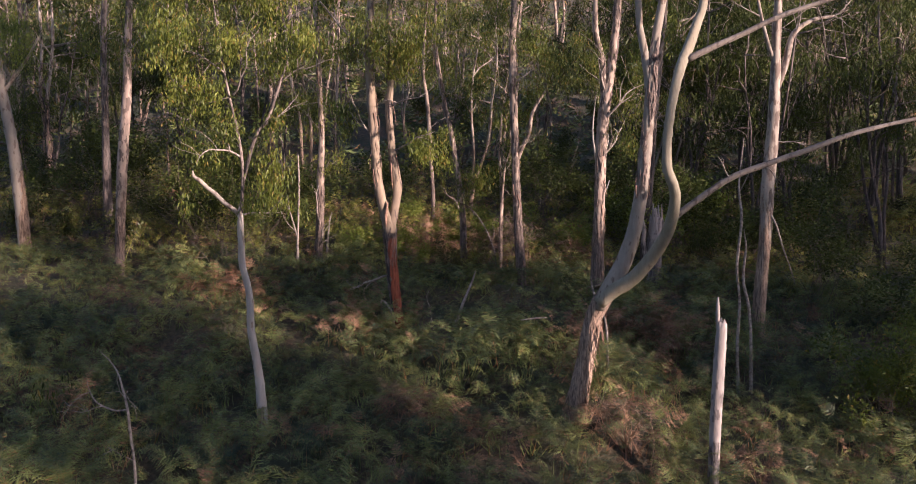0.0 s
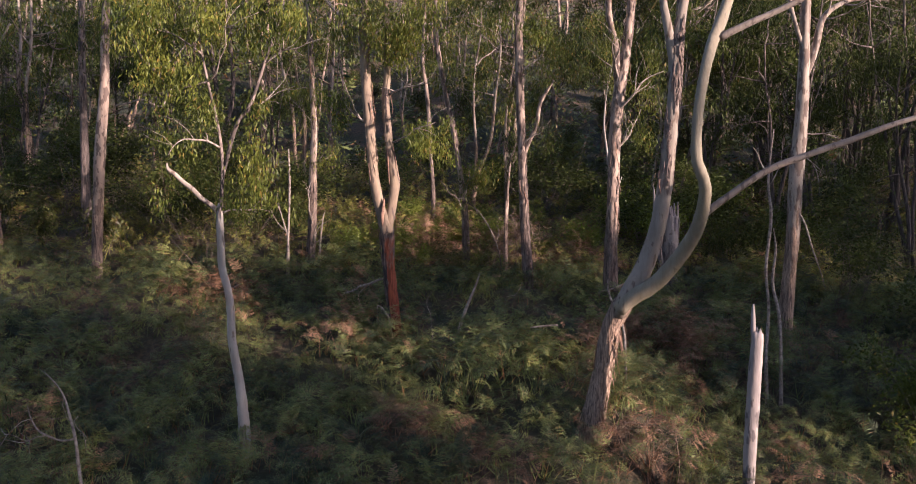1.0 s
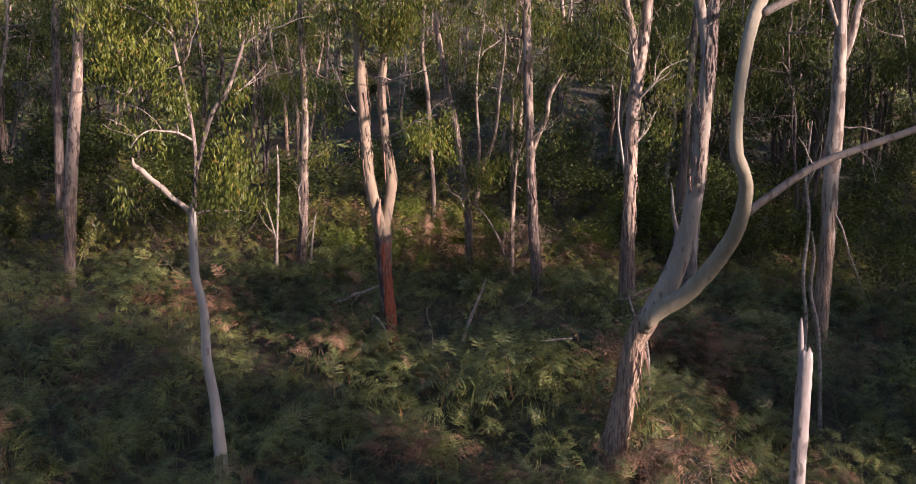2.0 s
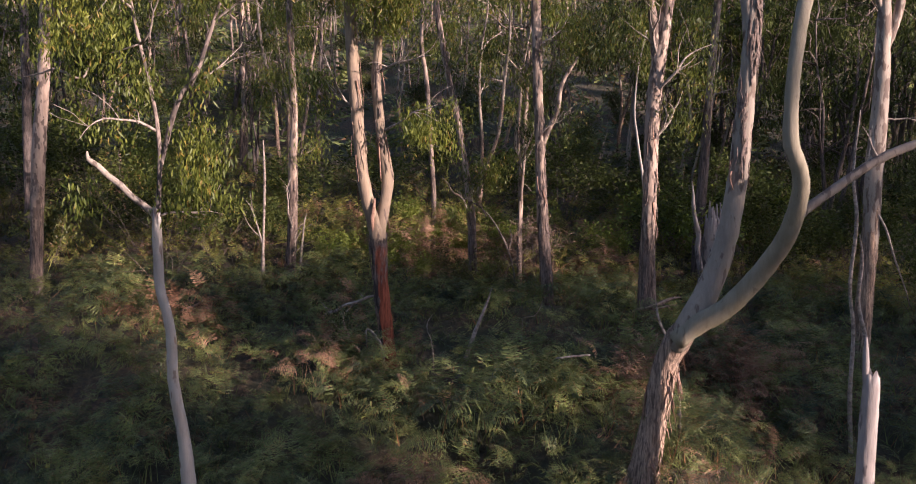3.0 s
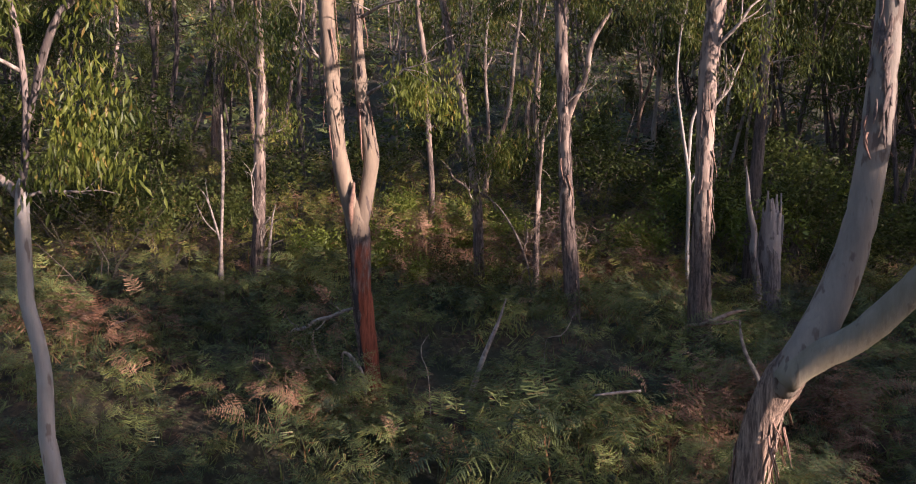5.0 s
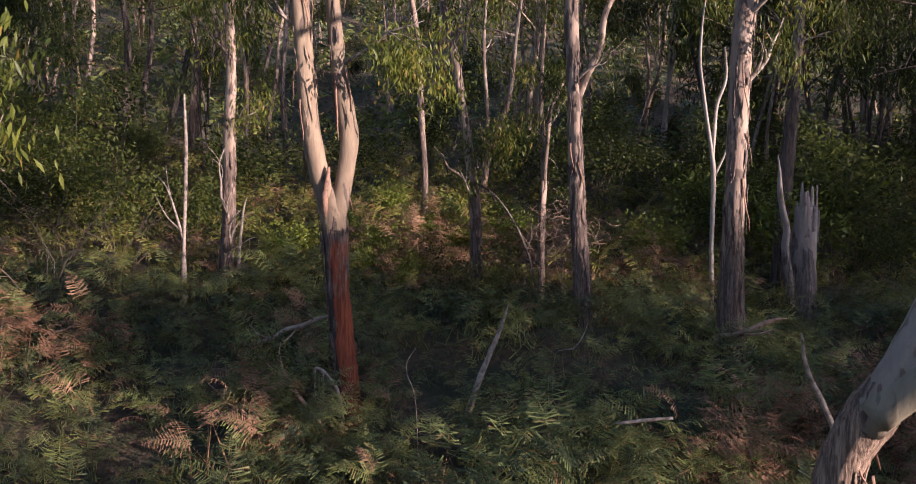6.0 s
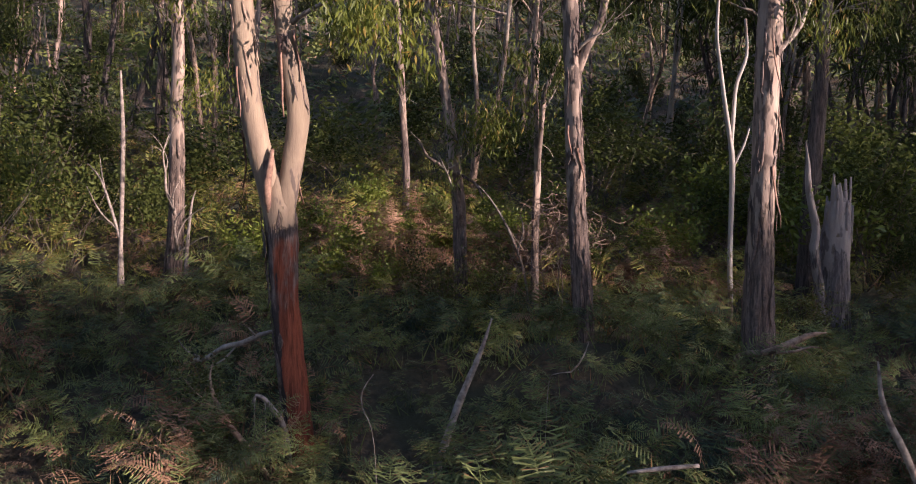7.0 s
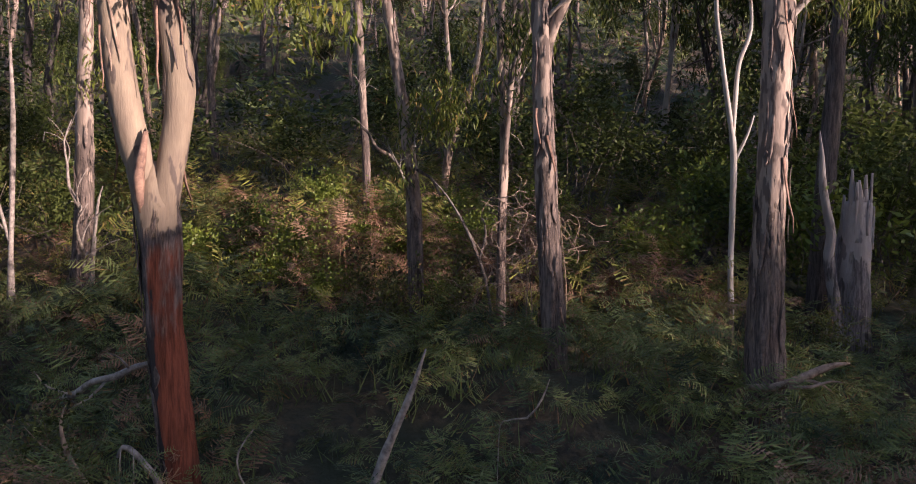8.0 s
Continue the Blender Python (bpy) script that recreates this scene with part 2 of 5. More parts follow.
def tube(pts, base=(0, 0, 0), sides=10, step=0.12, rough=0.07, jag=0.0, seed=0):
    """A limb with uneven girth along the points; jag: the height of a splintered top."""
    rng = np.random.default_rng(seed)
    line = spline(pts, step, 1 if step >= 1 else 2)
    line[:, :3] -= np.array(base)
    tang = np.gradient(line[:, :3], axis=0)
    tang /= np.linalg.norm(tang, axis=1)[:, None] + 1e-9
    side = np.cross(tang[0], (0.0, 1.0, 0.03))
    side /= np.linalg.norm(side)
    verts = []
    n = len(line)
    lobes = rng.uniform(0, 6.28, 3)
    ang = np.arange(sides) * 2 * np.pi / sides
    for i in range(n):
        side = side - tang[i] * side.dot(tang[i])
        side /= np.linalg.norm(side)
        other = np.cross(tang[i], side)
        r = line[i, 3] * (1 + rough * (np.sin(2 * ang + lobes[0] + 0.15 * i) + 0.7 * np.sin(3 * ang + lobes[1] - 0.1 * i)) + rng.normal(0, rough * 0.5, sides))
        ring = line[i, :3] + np.outer(r * np.cos(ang), side) + np.outer(r * np.sin(ang), other)
        if jag and i == n - 1:
            ring += np.outer(rng.uniform(-0.3, 1.0, sides) ** 2 * jag, tang[i])
        verts.append(ring)
    verts = np.vstack(verts + [line[-1:, :3] - tang[-1] * (jag * 0.5), line[:1, :3]])
    faces = []
    for i in range(n - 1):
        for j in range(sides):
            k = (j + 1) % sides
            faces.append((i * sides + j, i * sides + k, (i + 1) * sides + k, (i + 1) * sides + j))
    top, foot = n * sides, n * sides + 1
    for j in range(0, sides, 2):
        a = (n - 1) * sides
        faces.append((a + j, a + (j + 1) % sides, a + (j + 2) % sides, top))
        faces.append((j, foot, (j + 2) % sides, (j + 1) % sides))
    return verts, np.array(faces)


def limb(name, pts, mat, parent, label="", sides=10, step=0.12, rough=0.07, jag=0.0, seed=0, under=None):
    """A limb of the thing `parent`; under: the part that it grows from, if it is a sub-part."""
    v, f = tube(pts, parent.location, sides, step, rough, jag, seed)
    return part(name, mesh_of(name, v, f, mat, True), under or parent, label)


def join(pieces):
    """Several (verts, faces) as one."""
    at, vs, fs = 0, [], []
    for v, f in pieces:
        vs.append(v)
        fs.append(f + at)
        at += len(v)
    return np.vstack(vs), np.vstack(fs)


def leaves(blobs, count, length, droop, seed, width=0.10, spray=12, spread=0.10, clump=140, tight=0.16, even=0.75):
    """Hanging leaves in sprays within ellipsoids (x, y, z, rx, ry, rz): two triangles each."""
    rng = np.random.default_rng(seed)
    blobs = np.array(blobs, float)
    vol = np.prod(blobs[:, 3:], axis=1) ** even
    n = max(1, count // spray)
    which = blobs[rng.choice(len(blobs), n, p=vol / vol.sum())]
    d = rng.normal(size=(n, 3))
    d /= np.linalg.norm(d, axis=1)[:, None]
    centre = which[:, :3] + d * which[:, 3:] * (rng.uniform(0.05, 1, n) ** 0.45)[:, None]
    per = max(1, clump // spray)  # sprays gather in clumps, with gaps between them
    centre = np.repeat(centre[::per], per, axis=0)[:n] + rng.normal(size=(n, 3)) * tight * (1, 1, 0.8)
    centre = np.repeat(centre, spray, axis=0)
    m = len(centre)
    lean = np.repeat(rng.normal(size=(n, 3)) * (0.6, 0.6, 0.3), spray, axis=0)
    at = centre + rng.normal(size=(m, 3)) * spread * (1, 1, 1.3)
    go = rng.normal(size=(m, 3)) * (1 - droop) + lean * (1 - droop) + np.array((0, 0, -1.0)) * droop
    go /= np.linalg.norm(go, axis=1)[:, None]
    side = np.cross(go, rng.normal(size=(m, 3)))
    side /= np.linalg.norm(side, axis=1)[:, None]
    up = np.cross(side, go)
    size = (length * rng.uniform(0.6, 1.25, m))[:, None]
    a = at
    mid = at + go * size * 0.45 + up * size * 0.05
    b, c, tip = mid + side * size * width, mid - side * size * width, at + go * size
    verts = np.stack([a, b, tip, c], axis=1).reshape(-1, 3)
    k = np.arange(m)[:, None] * 4
    return verts, np.vstack([k + (0, 1, 2), k + (0, 2, 3)])


def crown(name, blobs, count, length, droop, mat, parent, seed, label="", **kw):
    v, f = leaves(blobs, count, length, droop, seed, **kw)
    return part(name, mesh_of(name, v - np.array(parent.location), f, mat), parent, label)


# ---- ground ----
def rise(x, y):
    """The height of the soil."""
    x, y = np.asarray(x, float), np.asarray(y, float)
    near = -2.1 + 0.27 * (y - 14.6)
    near = near + 0.16 * np.clip(y - 45, 0, 500)
    far = -2.1 + 0.27 * 135.4 + 0.16 * 105 + 0.3 * (y - 150)
    back = np.where(y < -10, -8.74 + 0.02 * (y + 10), near)
    z = np.where(y > 150, far, back)
    z = z - 0.045 * np.clip(x, -14, 14)
    step = np.clip((y - 17.0) / 3.5, 0, 1)
    z = z + 0.55 * step * step * (3 - 2 * step)  # a low bank under the middle trees
    z = z + 0.35 * np.exp(-((x - 1.4) / 1.8) ** 2 - ((y - 18.3) / 1.3) ** 2) + 0.2 * np.exp(-((x - 3.6) / 1.6) ** 2 - ((y - 21.6) / 1.3) ** 2) + 0.5 * np.exp(-((x - 2.5) / 1.5) ** 2 - ((y - 16.3) / 1.2) ** 2) + 0.45 * np.exp(-((x - 1.5) / 1.4) ** 2 - ((y - 22.2) / 1.1) ** 2) + 0.7 * np.exp(-((x - 3.5) / 0.9) ** 2 - ((y - 17.5) / 0.9) ** 2) + 0.2 * np.exp(-((x + 4.1) / 1.2) ** 2 - ((y - 15.9) / 1.0) ** 2)
    return z + 0.16 * np.sin(x * 0.9 + 0.7 * y) * np.sin(y * 0.8 - 0.4 * x + 1.3) + 0.10 * np.sin(2.1 * x + 1.1) * np.sin(1.7 * y)


def ground_sheet():
    xs = np.concatenate([np.linspace(-700, -40, 24), np.linspace(-36, 36, 121), np.linspace(40, 700, 24)])
    ys = np.concatenate([np.linspace(-700, -30, 24), np.linspace(-25, 5, 16), np.linspace(6, 60, 109), np.linspace(63, 160, 34), np.linspace(180, 900, 24)])
    gx, gy = np.meshgrid(xs, ys)
    v = np.stack([gx, gy, rise(gx, gy)], axis=-1).reshape(-1, 3)
    w = len(xs)
    i = (np.arange(len(ys) - 1)[:, None] * w + np.arange(w - 1)[None]).ravel()[:, None]
    ob = new("ground", mesh_of("ground", v, i + np.array((0, 1, w + 1, w)), SOIL, True))
    tagged(ob, "dark leaf-littered soil of a forest slope", "ground", kind="structure")


ground_sheet()


def foot(x, y, sink=0.1):
    return (x, y, float(rise(x, y)) - sink)


def gum(name, label, base, mat, stems, group="gum trees on the slope"):
    """A gum tree: an Empty at its foot, then stems as (part name, points, label, sides)."""
    t = thing(name, base, label, "tree", group)
    for i, (kind, pts, lab, sides) in enumerate(stems):
        limb(kind, pts, BOUGH if kind == "bough" else GUM_OLIVE if "olive" in lab else GUM_GREY if "thin brown" in lab else GUM_FLAKY if "flaking" in lab else mat, t, lab, sides=sides, seed=len(pts) * 7 + i, jag=0.14 if name == "dead_snag" and kind == "trunk" else 0)
    return t


def strips(parent, pts, n, mat, seed, long=(0.3, 0.9)):
    """Loose ribbons of shed bark hanging along a stem, each a bent, thin, closed strip."""
    rng = np.random.default_rng(seed)
    line = spline(pts, 0.05)
    holder = next(c for c in parent.children if c.name.startswith("trunk"))
    for i in range(n):
        p = line[rng.integers(len(line))]
        a = rng.uniform(0, 2 * np.pi)
        out = np.array((np.cos(a), np.sin(a), 0))
        top = p[:3] + out * p[3] * 1.02
        ln, w = rng.uniform(*long), rng.uniform(0.012, 0.03)
        side = np.array((-out[1], out[0], 0))
        v, f = [], []
        m = 6
        for k in range(m):
            s = k / (m - 1)
            c = top + np.array((0, 0, -ln * s)) + out * (0.02 + 0.10 * ln * s * s * rng.uniform(0.6, 1.4)) + side * 0.04 * np.sin(3 * s + a)
            ww = w * (1 - 0.6 * s)
            v += [c - side * ww, c + out * 0.006, c + side * ww, c - out * 0.003]
            if k:
                b = 4 * (k - 1)
                f += [(b + j, b + (j + 1) % 4, b + 4 + (j + 1) % 4, b + 4 + j) for j in range(4)]
        f += [(0, 3, 2, 1), (4 * m - 4, 4 * m - 3, 4 * m - 2, 4 * m - 1)]
        part("bark_strip", mesh_of("bark_strip", np.array(v) - np.array(parent.location), np.array(f), mat), holder, "loose ribbon of shed brown bark" if i == 0 else "")


def flakes(parent, pts, n, mat, seed, wide=(0.01, 0.028), long=(0.12, 0.45), way=(0.35, -1.0), spread=1.0, part_of="trunk"):
    """Plates of bark that cling to a stem and curl off it at their ends: curved closed slabs, sub-parts of the stem."""
    rng = np.random.default_rng(seed)
    line = spline(pts, 0.03)
    tang = np.gradient(line[:, :3], axis=0)
    tang /= np.linalg.norm(tang, axis=1)[:, None]
    holder = next(c for c in parent.children if c.name.startswith(part_of))
    base = np.array(parent.location)
    rows, cols = 5, 4
    for i in range(n):
        k = int(rng.integers(2, len(line) - 2))
        t, p, r = tang[k], line[k, :3], line[k, 3]
        a = np.arctan2(way[1], way[0]) + rng.normal(0, spread)
        o = np.array((np.cos(a), np.sin(a), 0.0))
        o -= t * o.dot(t)
        o /= np.linalg.norm(o)
        side = np.cross(t, o)
        ln, w = rng.uniform(*long), rng.uniform(*wide)
        curl_up, curl_down, lean = rng.uniform(0, 0.012), rng.uniform(0.004, 0.03), rng.normal(0, 0.15)
        layers = []
        for lift in (0.010, 0.003):
            for u in range(rows):
                q = u / (rows - 1) - 0.5
                half = w * (1 - 3.5 * q * q) * rng.uniform(0.6, 1.2)
                off = curl_up * max(0, q) * 4 * max(0, q) + curl_down * 4 * min(0, q) ** 2
                for c in range(cols):
                    b = (2 * c / (cols - 1) - 1) * half / r + lean * q
                    rr = r * 1.03 + lift + off
                    layers.append(p + t * (q * ln + rng.normal(0, 0.004)) + (o * np.cos(b) + side * np.sin(b)) * rr)
        f, m = [], rows * cols
        for u in range(rows - 1):
            for c in range(cols - 1):
                x = u * cols + c
                f += [(x, x + 1, x + cols + 1, x + cols), (m + x, m + x + cols, m + x + cols + 1, m + x + 1)]
        rim = [*range(cols), *[u * cols + cols - 1 for u in range(1, rows)], *[(rows - 1) * cols + c for c in range(cols - 2, -1, -1)], *[u * cols for u in range(rows - 2, 0, -1)]]
        f += [(x, m + x, m + y, y) for x, y in zip(rim, rim[1:] + rim[:1])]
        part("bark_flake", mesh_of("bark_flake", np.array(layers) - base, np.array(f), mat), holder, "curling plate of loose bark" if i == 0 else "")


def wander(p, d, length, r, rng, bends=5, sag=0.0, curl=0.25):
    """Points of a crooked branch from p along d."""
    p, d = np.array(p, float), np.array(d, float)
    out = [(*p, r)]
    for i in range(bends):
        d = d / np.linalg.norm(d) + rng.normal(0, curl, 3) + np.array((0, 0, -sag))
        d /= np.linalg.norm(d)
        p = p + d * length / bends
        out.append((*p, max(0.004, r * (1 - 0.85 * (i + 1) / bends))))
    return out


def twigs(name, parent, starts, mat, seed, label="", joined=False):
    """Fine crooked branches, each with its forks one part (joined: all of them one part); starts: (point, way, length, radius, forks)."""
    rng = np.random.default_rng(seed)
    pieces = []
    for p, d, ln, r, forks in starts:
        pts = wander(p, d, ln, r, rng)
        one = [tube(pts, parent.location, 3 if joined else 5, 1.0 if joined else 0.12, 0.04, 0, int(rng.integers(9999)))]
        for _ in range(forks):
            q = pts[int(rng.integers(1, len(pts) - 1))]
            way = np.array(d) / np.linalg.norm(d) + rng.normal(0, 0.6, 3)
            sub = wander(q[:3], way, ln * rng.uniform(0.3, 0.6), q[3] * 0.6, rng, 4)
            one.append(tube(sub, parent.location, 3 if joined else 4, 1.0 if joined else 0.12, 0.04, 0, int(rng.integers(9999))))
        if joined:
            pieces += one
        else:
            part(name, mesh_of(name, *join(one), mat, True), parent, label)
    if joined:
        tagged(part(name, mesh_of(name, *join(pieces), mat, True), parent, label), kind="stuff")


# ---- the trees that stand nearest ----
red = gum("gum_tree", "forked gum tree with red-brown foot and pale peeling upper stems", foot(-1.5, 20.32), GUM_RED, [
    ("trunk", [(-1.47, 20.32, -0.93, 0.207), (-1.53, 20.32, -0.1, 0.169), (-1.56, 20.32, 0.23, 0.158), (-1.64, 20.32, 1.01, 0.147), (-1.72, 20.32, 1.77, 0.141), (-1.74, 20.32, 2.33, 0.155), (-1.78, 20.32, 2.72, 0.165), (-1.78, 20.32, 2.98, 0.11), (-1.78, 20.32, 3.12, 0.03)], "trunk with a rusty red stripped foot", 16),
    ("stem", [(-1.78, 20.32, 2.54, 0.122), (-1.91, 20.32, 3.09, 0.125), (-2.02, 20.32, 3.57, 0.132), (-2.09, 20.32, 4.11, 0.125), (-2.13, 20.32, 4.65, 0.122), (-2.21, 20.32, 5.6, 0.117), (-2.26, 20.32, 6.58, 0.113), (-2.28, 20.32, 7.56, 0.103), (-2.23, 20.32, 8.81, 0.089), (-2.38, 20.42, 10.78, 0.066), (-2.69, 20.63, 13.37, 0.038)], "", 14),
    ("stem", [(-1.75, 20.32, 2.54, 0.122), (-1.63, 20.32, 3.16, 0.106), (-1.56, 20.32, 3.7, 0.113), (-1.61, 20.32, 4.11, 0.106), (-1.7, 20.32, 4.66, 0.094), (-1.78, 20.32, 5.7, 0.094), (-1.73, 20.32, 6.42, 0.086), (-1.75, 20.32, 7.56, 0.075), (-1.71, 20.32, 8.81, 0.066), (-1.34, 20.53, 10.78, 0.047), (-0.93, 20.73, 12.85, 0.028)], "", 14)])
strips(red, [(-2.02, 20.32, 3.32, 0.132), (-2.13, 20.32, 4.66, 0.122), (-2.26, 20.32, 6.53, 0.113)], 10, STRIP, 3)
strips(red, [(-1.63, 20.32, 3.21, 0.106), (-1.65, 20.32, 4.46, 0.094), (-1.76, 20.32, 6.11, 0.085)], 6, STRIP, 4)
flakes(red, [(-1.53, 20.32, 0.2, 0.163), (-1.64, 20.32, 1.01, 0.149), (-1.72, 20.32, 1.77, 0.143), (-1.78, 20.32, 2.7, 0.17)], 34, FLAKE, 501, (0.012, 0.03), (0.15, 0.5), (-0.95, -0.3), 0.5)
flakes(red, [(-2.02, 20.32, 3.57, 0.134), (-2.13, 20.32, 4.65, 0.124), (-2.26, 20.32, 6.58, 0.115)], 12, FLAKE_TAN, 502, (0.008, 0.02), (0.2, 0.6))
flakes(red, [(-1.56, 20.32, 3.7, 0.115), (-1.7, 20.32, 4.7, 0.102), (-1.74, 20.32, 6.3, 0.096)], 16, FLAKE, 503, (0.008, 0.022), (0.2, 0.6), (-0.6, -0.8))
limb("spur", [(-1.85, 20.22, 2.7, 0.047), (-1.86, 20.17, 2.95, 0.047), (-1.82, 20.17, 3.21, 0.033), (-1.81, 20.2, 3.34, 0.019)], STRIP, red, "broken rusty spur in the fork", 8, 0.05, 0.1, 0.06)
twigs("branch", red, [((-1.65, 20.32, 4.66), (0.9, -0.2, 0.4), 1.3, 0.03, 4), ((-1.76, 20.32, 5.8), (0.8, -0.5, 0.5), 1.5, 0.03, 4), ((-2.17, 20.32, 5.08), (-1, 0.2, 0.5), 1.4, 0.03, 5), ((-2.28, 20.32, 7.36), (-1, -0.1, 0.55), 2.2, 0.05, 4), ((-1.76, 20.32, 6.74), (0.7, 0.5, 0.6), 1.4, 0.03, 4), ((-2.26, 20.32, 6.74), (0.2, -0.9, 0.5), 1.2, 0.025, 3)], STICK, 5)
crown("leaf_spray", [(-0.72, 20.32, 4.92, 0.5, 0.5, 0.45), (-0.46, 20.53, 4.35, 0.25, 0.35, 0.4), (-1.03, 20.11, 7.36, 0.5, 0.5, 0.6), (-2.17, 19.9, 7.46, 0.5, 0.3, 0.6), (-1.65, 19.96, 7.15, 0.4, 0.25, 0.6), (-3.11, 20.63, 5.6, 0.4, 0.4, 0.45), (-2.79, 20.22, 7.36, 0.5, 0.4, 0.5)], 6800, 0.115, 0.74, GUM_LEAF_YELLOW, red, 7, "hanging tufts of green gum leaves", width=0.13)
crown("crown", [(-1.03, 20.11, 8.19, 0.7, 0.7, 0.8), (-1.97, 20.11, 8.39, 0.9, 0.6, 0.9), (-2.79, 20.53, 8.6, 0.9, 0.8, 0.8), (-1.65, 20.63, 10.78, 2.2, 1.8, 1.6), (-2.69, 20.84, 13.37, 2.2, 2, 1.4)], 10000, 0.125, 0.72, GUM_LEAF_YELLOW, red, 6, "drooping sickle-shaped green gum leaves", width=0.13)

white = gum("gum_tree", "white smooth-barked gum tree forking into two curved stems", foot(2.5, 16.3), GUM_WHITE, [
    ("trunk", [(2.38, 16.3, -1.9, 0.283), (2.5, 16.3, -1.1, 0.231), (2.61, 16.3, -0.6, 0.201), (2.74, 16.3, 0.12, 0.176), (2.86, 16.25, 0.87, 0.176), (3.05, 16.1, 1.36, 0.197), (3.16, 16.0, 1.62, 0.137)], "leaning trunk with tan flaking bark", 18),
    ("stem", [(2.98, 16.1, 1.2, 0.156), (3.14, 16.0, 1.55, 0.175), (3.42, 16.0, 2.07, 0.166), (3.65, 16.0, 2.74, 0.141), (3.79, 16.0, 3.58, 0.132), (3.84, 16.0, 4.18, 0.131), (3.91, 16.0, 5.12, 0.120), (3.97, 16.0, 5.95, 0.106), (4.03, 16.0, 6.65, 0.088), (4.16, 16.0, 7.47, 0.077), (4.4, 16.1, 9.0, 0.055), (4.6, 16.2, 11.0, 0.032)], "", 14),
    ("stem", [(3.92, 16.0, 5.6, 0.083), (3.9, 16.0, 6.0, 0.092), (3.79, 16.0, 6.54, 0.077), (3.7, 16.0, 7.0, 0.066), (3.66, 16.0, 7.6, 0.064), (3.5, 16.1, 9.5, 0.041)], "", 10),
    ("stem", [(2.98, 16.0, 1.3, 0.138), (3.2, 15.88, 1.56, 0.152), (3.54, 15.7, 1.8, 0.141), (3.93, 15.4, 2.36, 0.125), (4.13, 15.0, 2.96, 0.112), (4.13, 14.7, 3.58, 0.101), (3.95, 14.6, 4.01, 0.099), (3.94, 14.6, 4.55, 0.091), (4.03, 14.7, 5.2, 0.091), (4.25, 14.95, 5.94, 0.095), (4.41, 15.1, 6.28, 0.099), (4.62, 15.2, 6.83, 0.084), (4.77, 15.2, 7.4, 0.074), (5.0, 15.3, 9.5, 0.046)], "curved stem with smooth olive-grey bark", 14),
    ("bough", [(4.1, 15.0, 2.95, 0.064), (4.22, 15.0, 3.12, 0.070), (4.6, 15.0, 3.41, 0.063), (5.26, 15.0, 3.86, 0.057), (5.92, 15.0, 4.12, 0.052), (6.7, 15.0, 4.39, 0.052), (7.47, 15.0, 4.68, 0.047), (8.25, 15.0, 4.89, 0.041), (9.13, 15.0, 5.09, 0.036), (10.4, 15.1, 5.5, 0.018)], "long bare grey bough", 10),
    ("bough", [(4.4, 15.05, 6.12, 0.074), (4.87, 15.0, 6.35, 0.063), (5.42, 15.0, 6.59, 0.052), (6.07, 15.0, 6.9, 0.047), (6.84, 15.0, 7.17, 0.041), (8.2, 15.2, 7.6, 0.023)], "", 10)])
strips(white, [(2.6, 16.3, -0.5, 0.235), (2.74, 16.3, 0.12, 0.205), (2.95, 16.2, 1.1, 0.2)], 34, STRIP, 8, (0.15, 0.5))
strips(white, [(3.79, 16.0, 3.58, 0.144), (3.91, 16.0, 5.12, 0.13), (3.97, 16, 6, 0.12)], 9, STRIP, 9, (0.12, 0.4))
flakes(white, [(2.5, 16.3, -1.1, 0.235), (2.61, 16.3, -0.6, 0.205), (2.74, 16.3, 0.12, 0.18), (2.86, 16.25, 0.87, 0.18)], 70, FLAKE_TAN, 504, (0.008, 0.024), (0.1, 0.4), (0.9, -0.5), 0.5)
flakes(white, [(3.9, 16.0, 5.0, 0.124), (3.95, 16.0, 5.6, 0.115), (3.98, 16.0, 6.2, 0.103), (4.03, 16.0, 6.65, 0.09)], 60, FLAKE, 505, (0.01, 0.03), (0.12, 0.45), (0.6, -0.8), 0.75)
flakes(white, [(3.8, 16.0, 3.7, 0.134), (3.84, 16.0, 4.2, 0.133), (3.9, 16.0, 5.0, 0.124)], 20, FLAKE, 506, (0.01, 0.026), (0.15, 0.5), (-0.3, -1.0), 0.6)
twigs("branch", white, [((5.26, 15, 3.86), (-0.3, 0.1, 1), 0.5, 0.015, 2), ((5.92, 15, 4.1), (0.8, -0.2, -0.3), 0.7, 0.012, 3), ((6.07, 15, 6.9), (1, 0, 0.1), 1.6, 0.02, 4), ((6.84, 15, 7.1), (1, 0.2, -0.2), 1.6, 0.02, 4)], STICK, 10)
crown("crown", [(4.6, 16, 11, 2.0, 1.8, 1.6), (7.5, 15.2, 8.6, 1.6, 1.0, 0.8), (3.4, 16.2, 10.5, 1.2, 1.2, 1.0), (6.6, 14.8, 10.4, 1.8, 1.5, 0.8), (2.2, 15.4, 11.2, 1.6, 1.5, 0.8), (9.4, 15.2, 9.6, 1.4, 1.2, 0.7)], 8000, 0.18, 0.7, GUM_LEAF, white, 11, "drooping olive-green gum leaves")

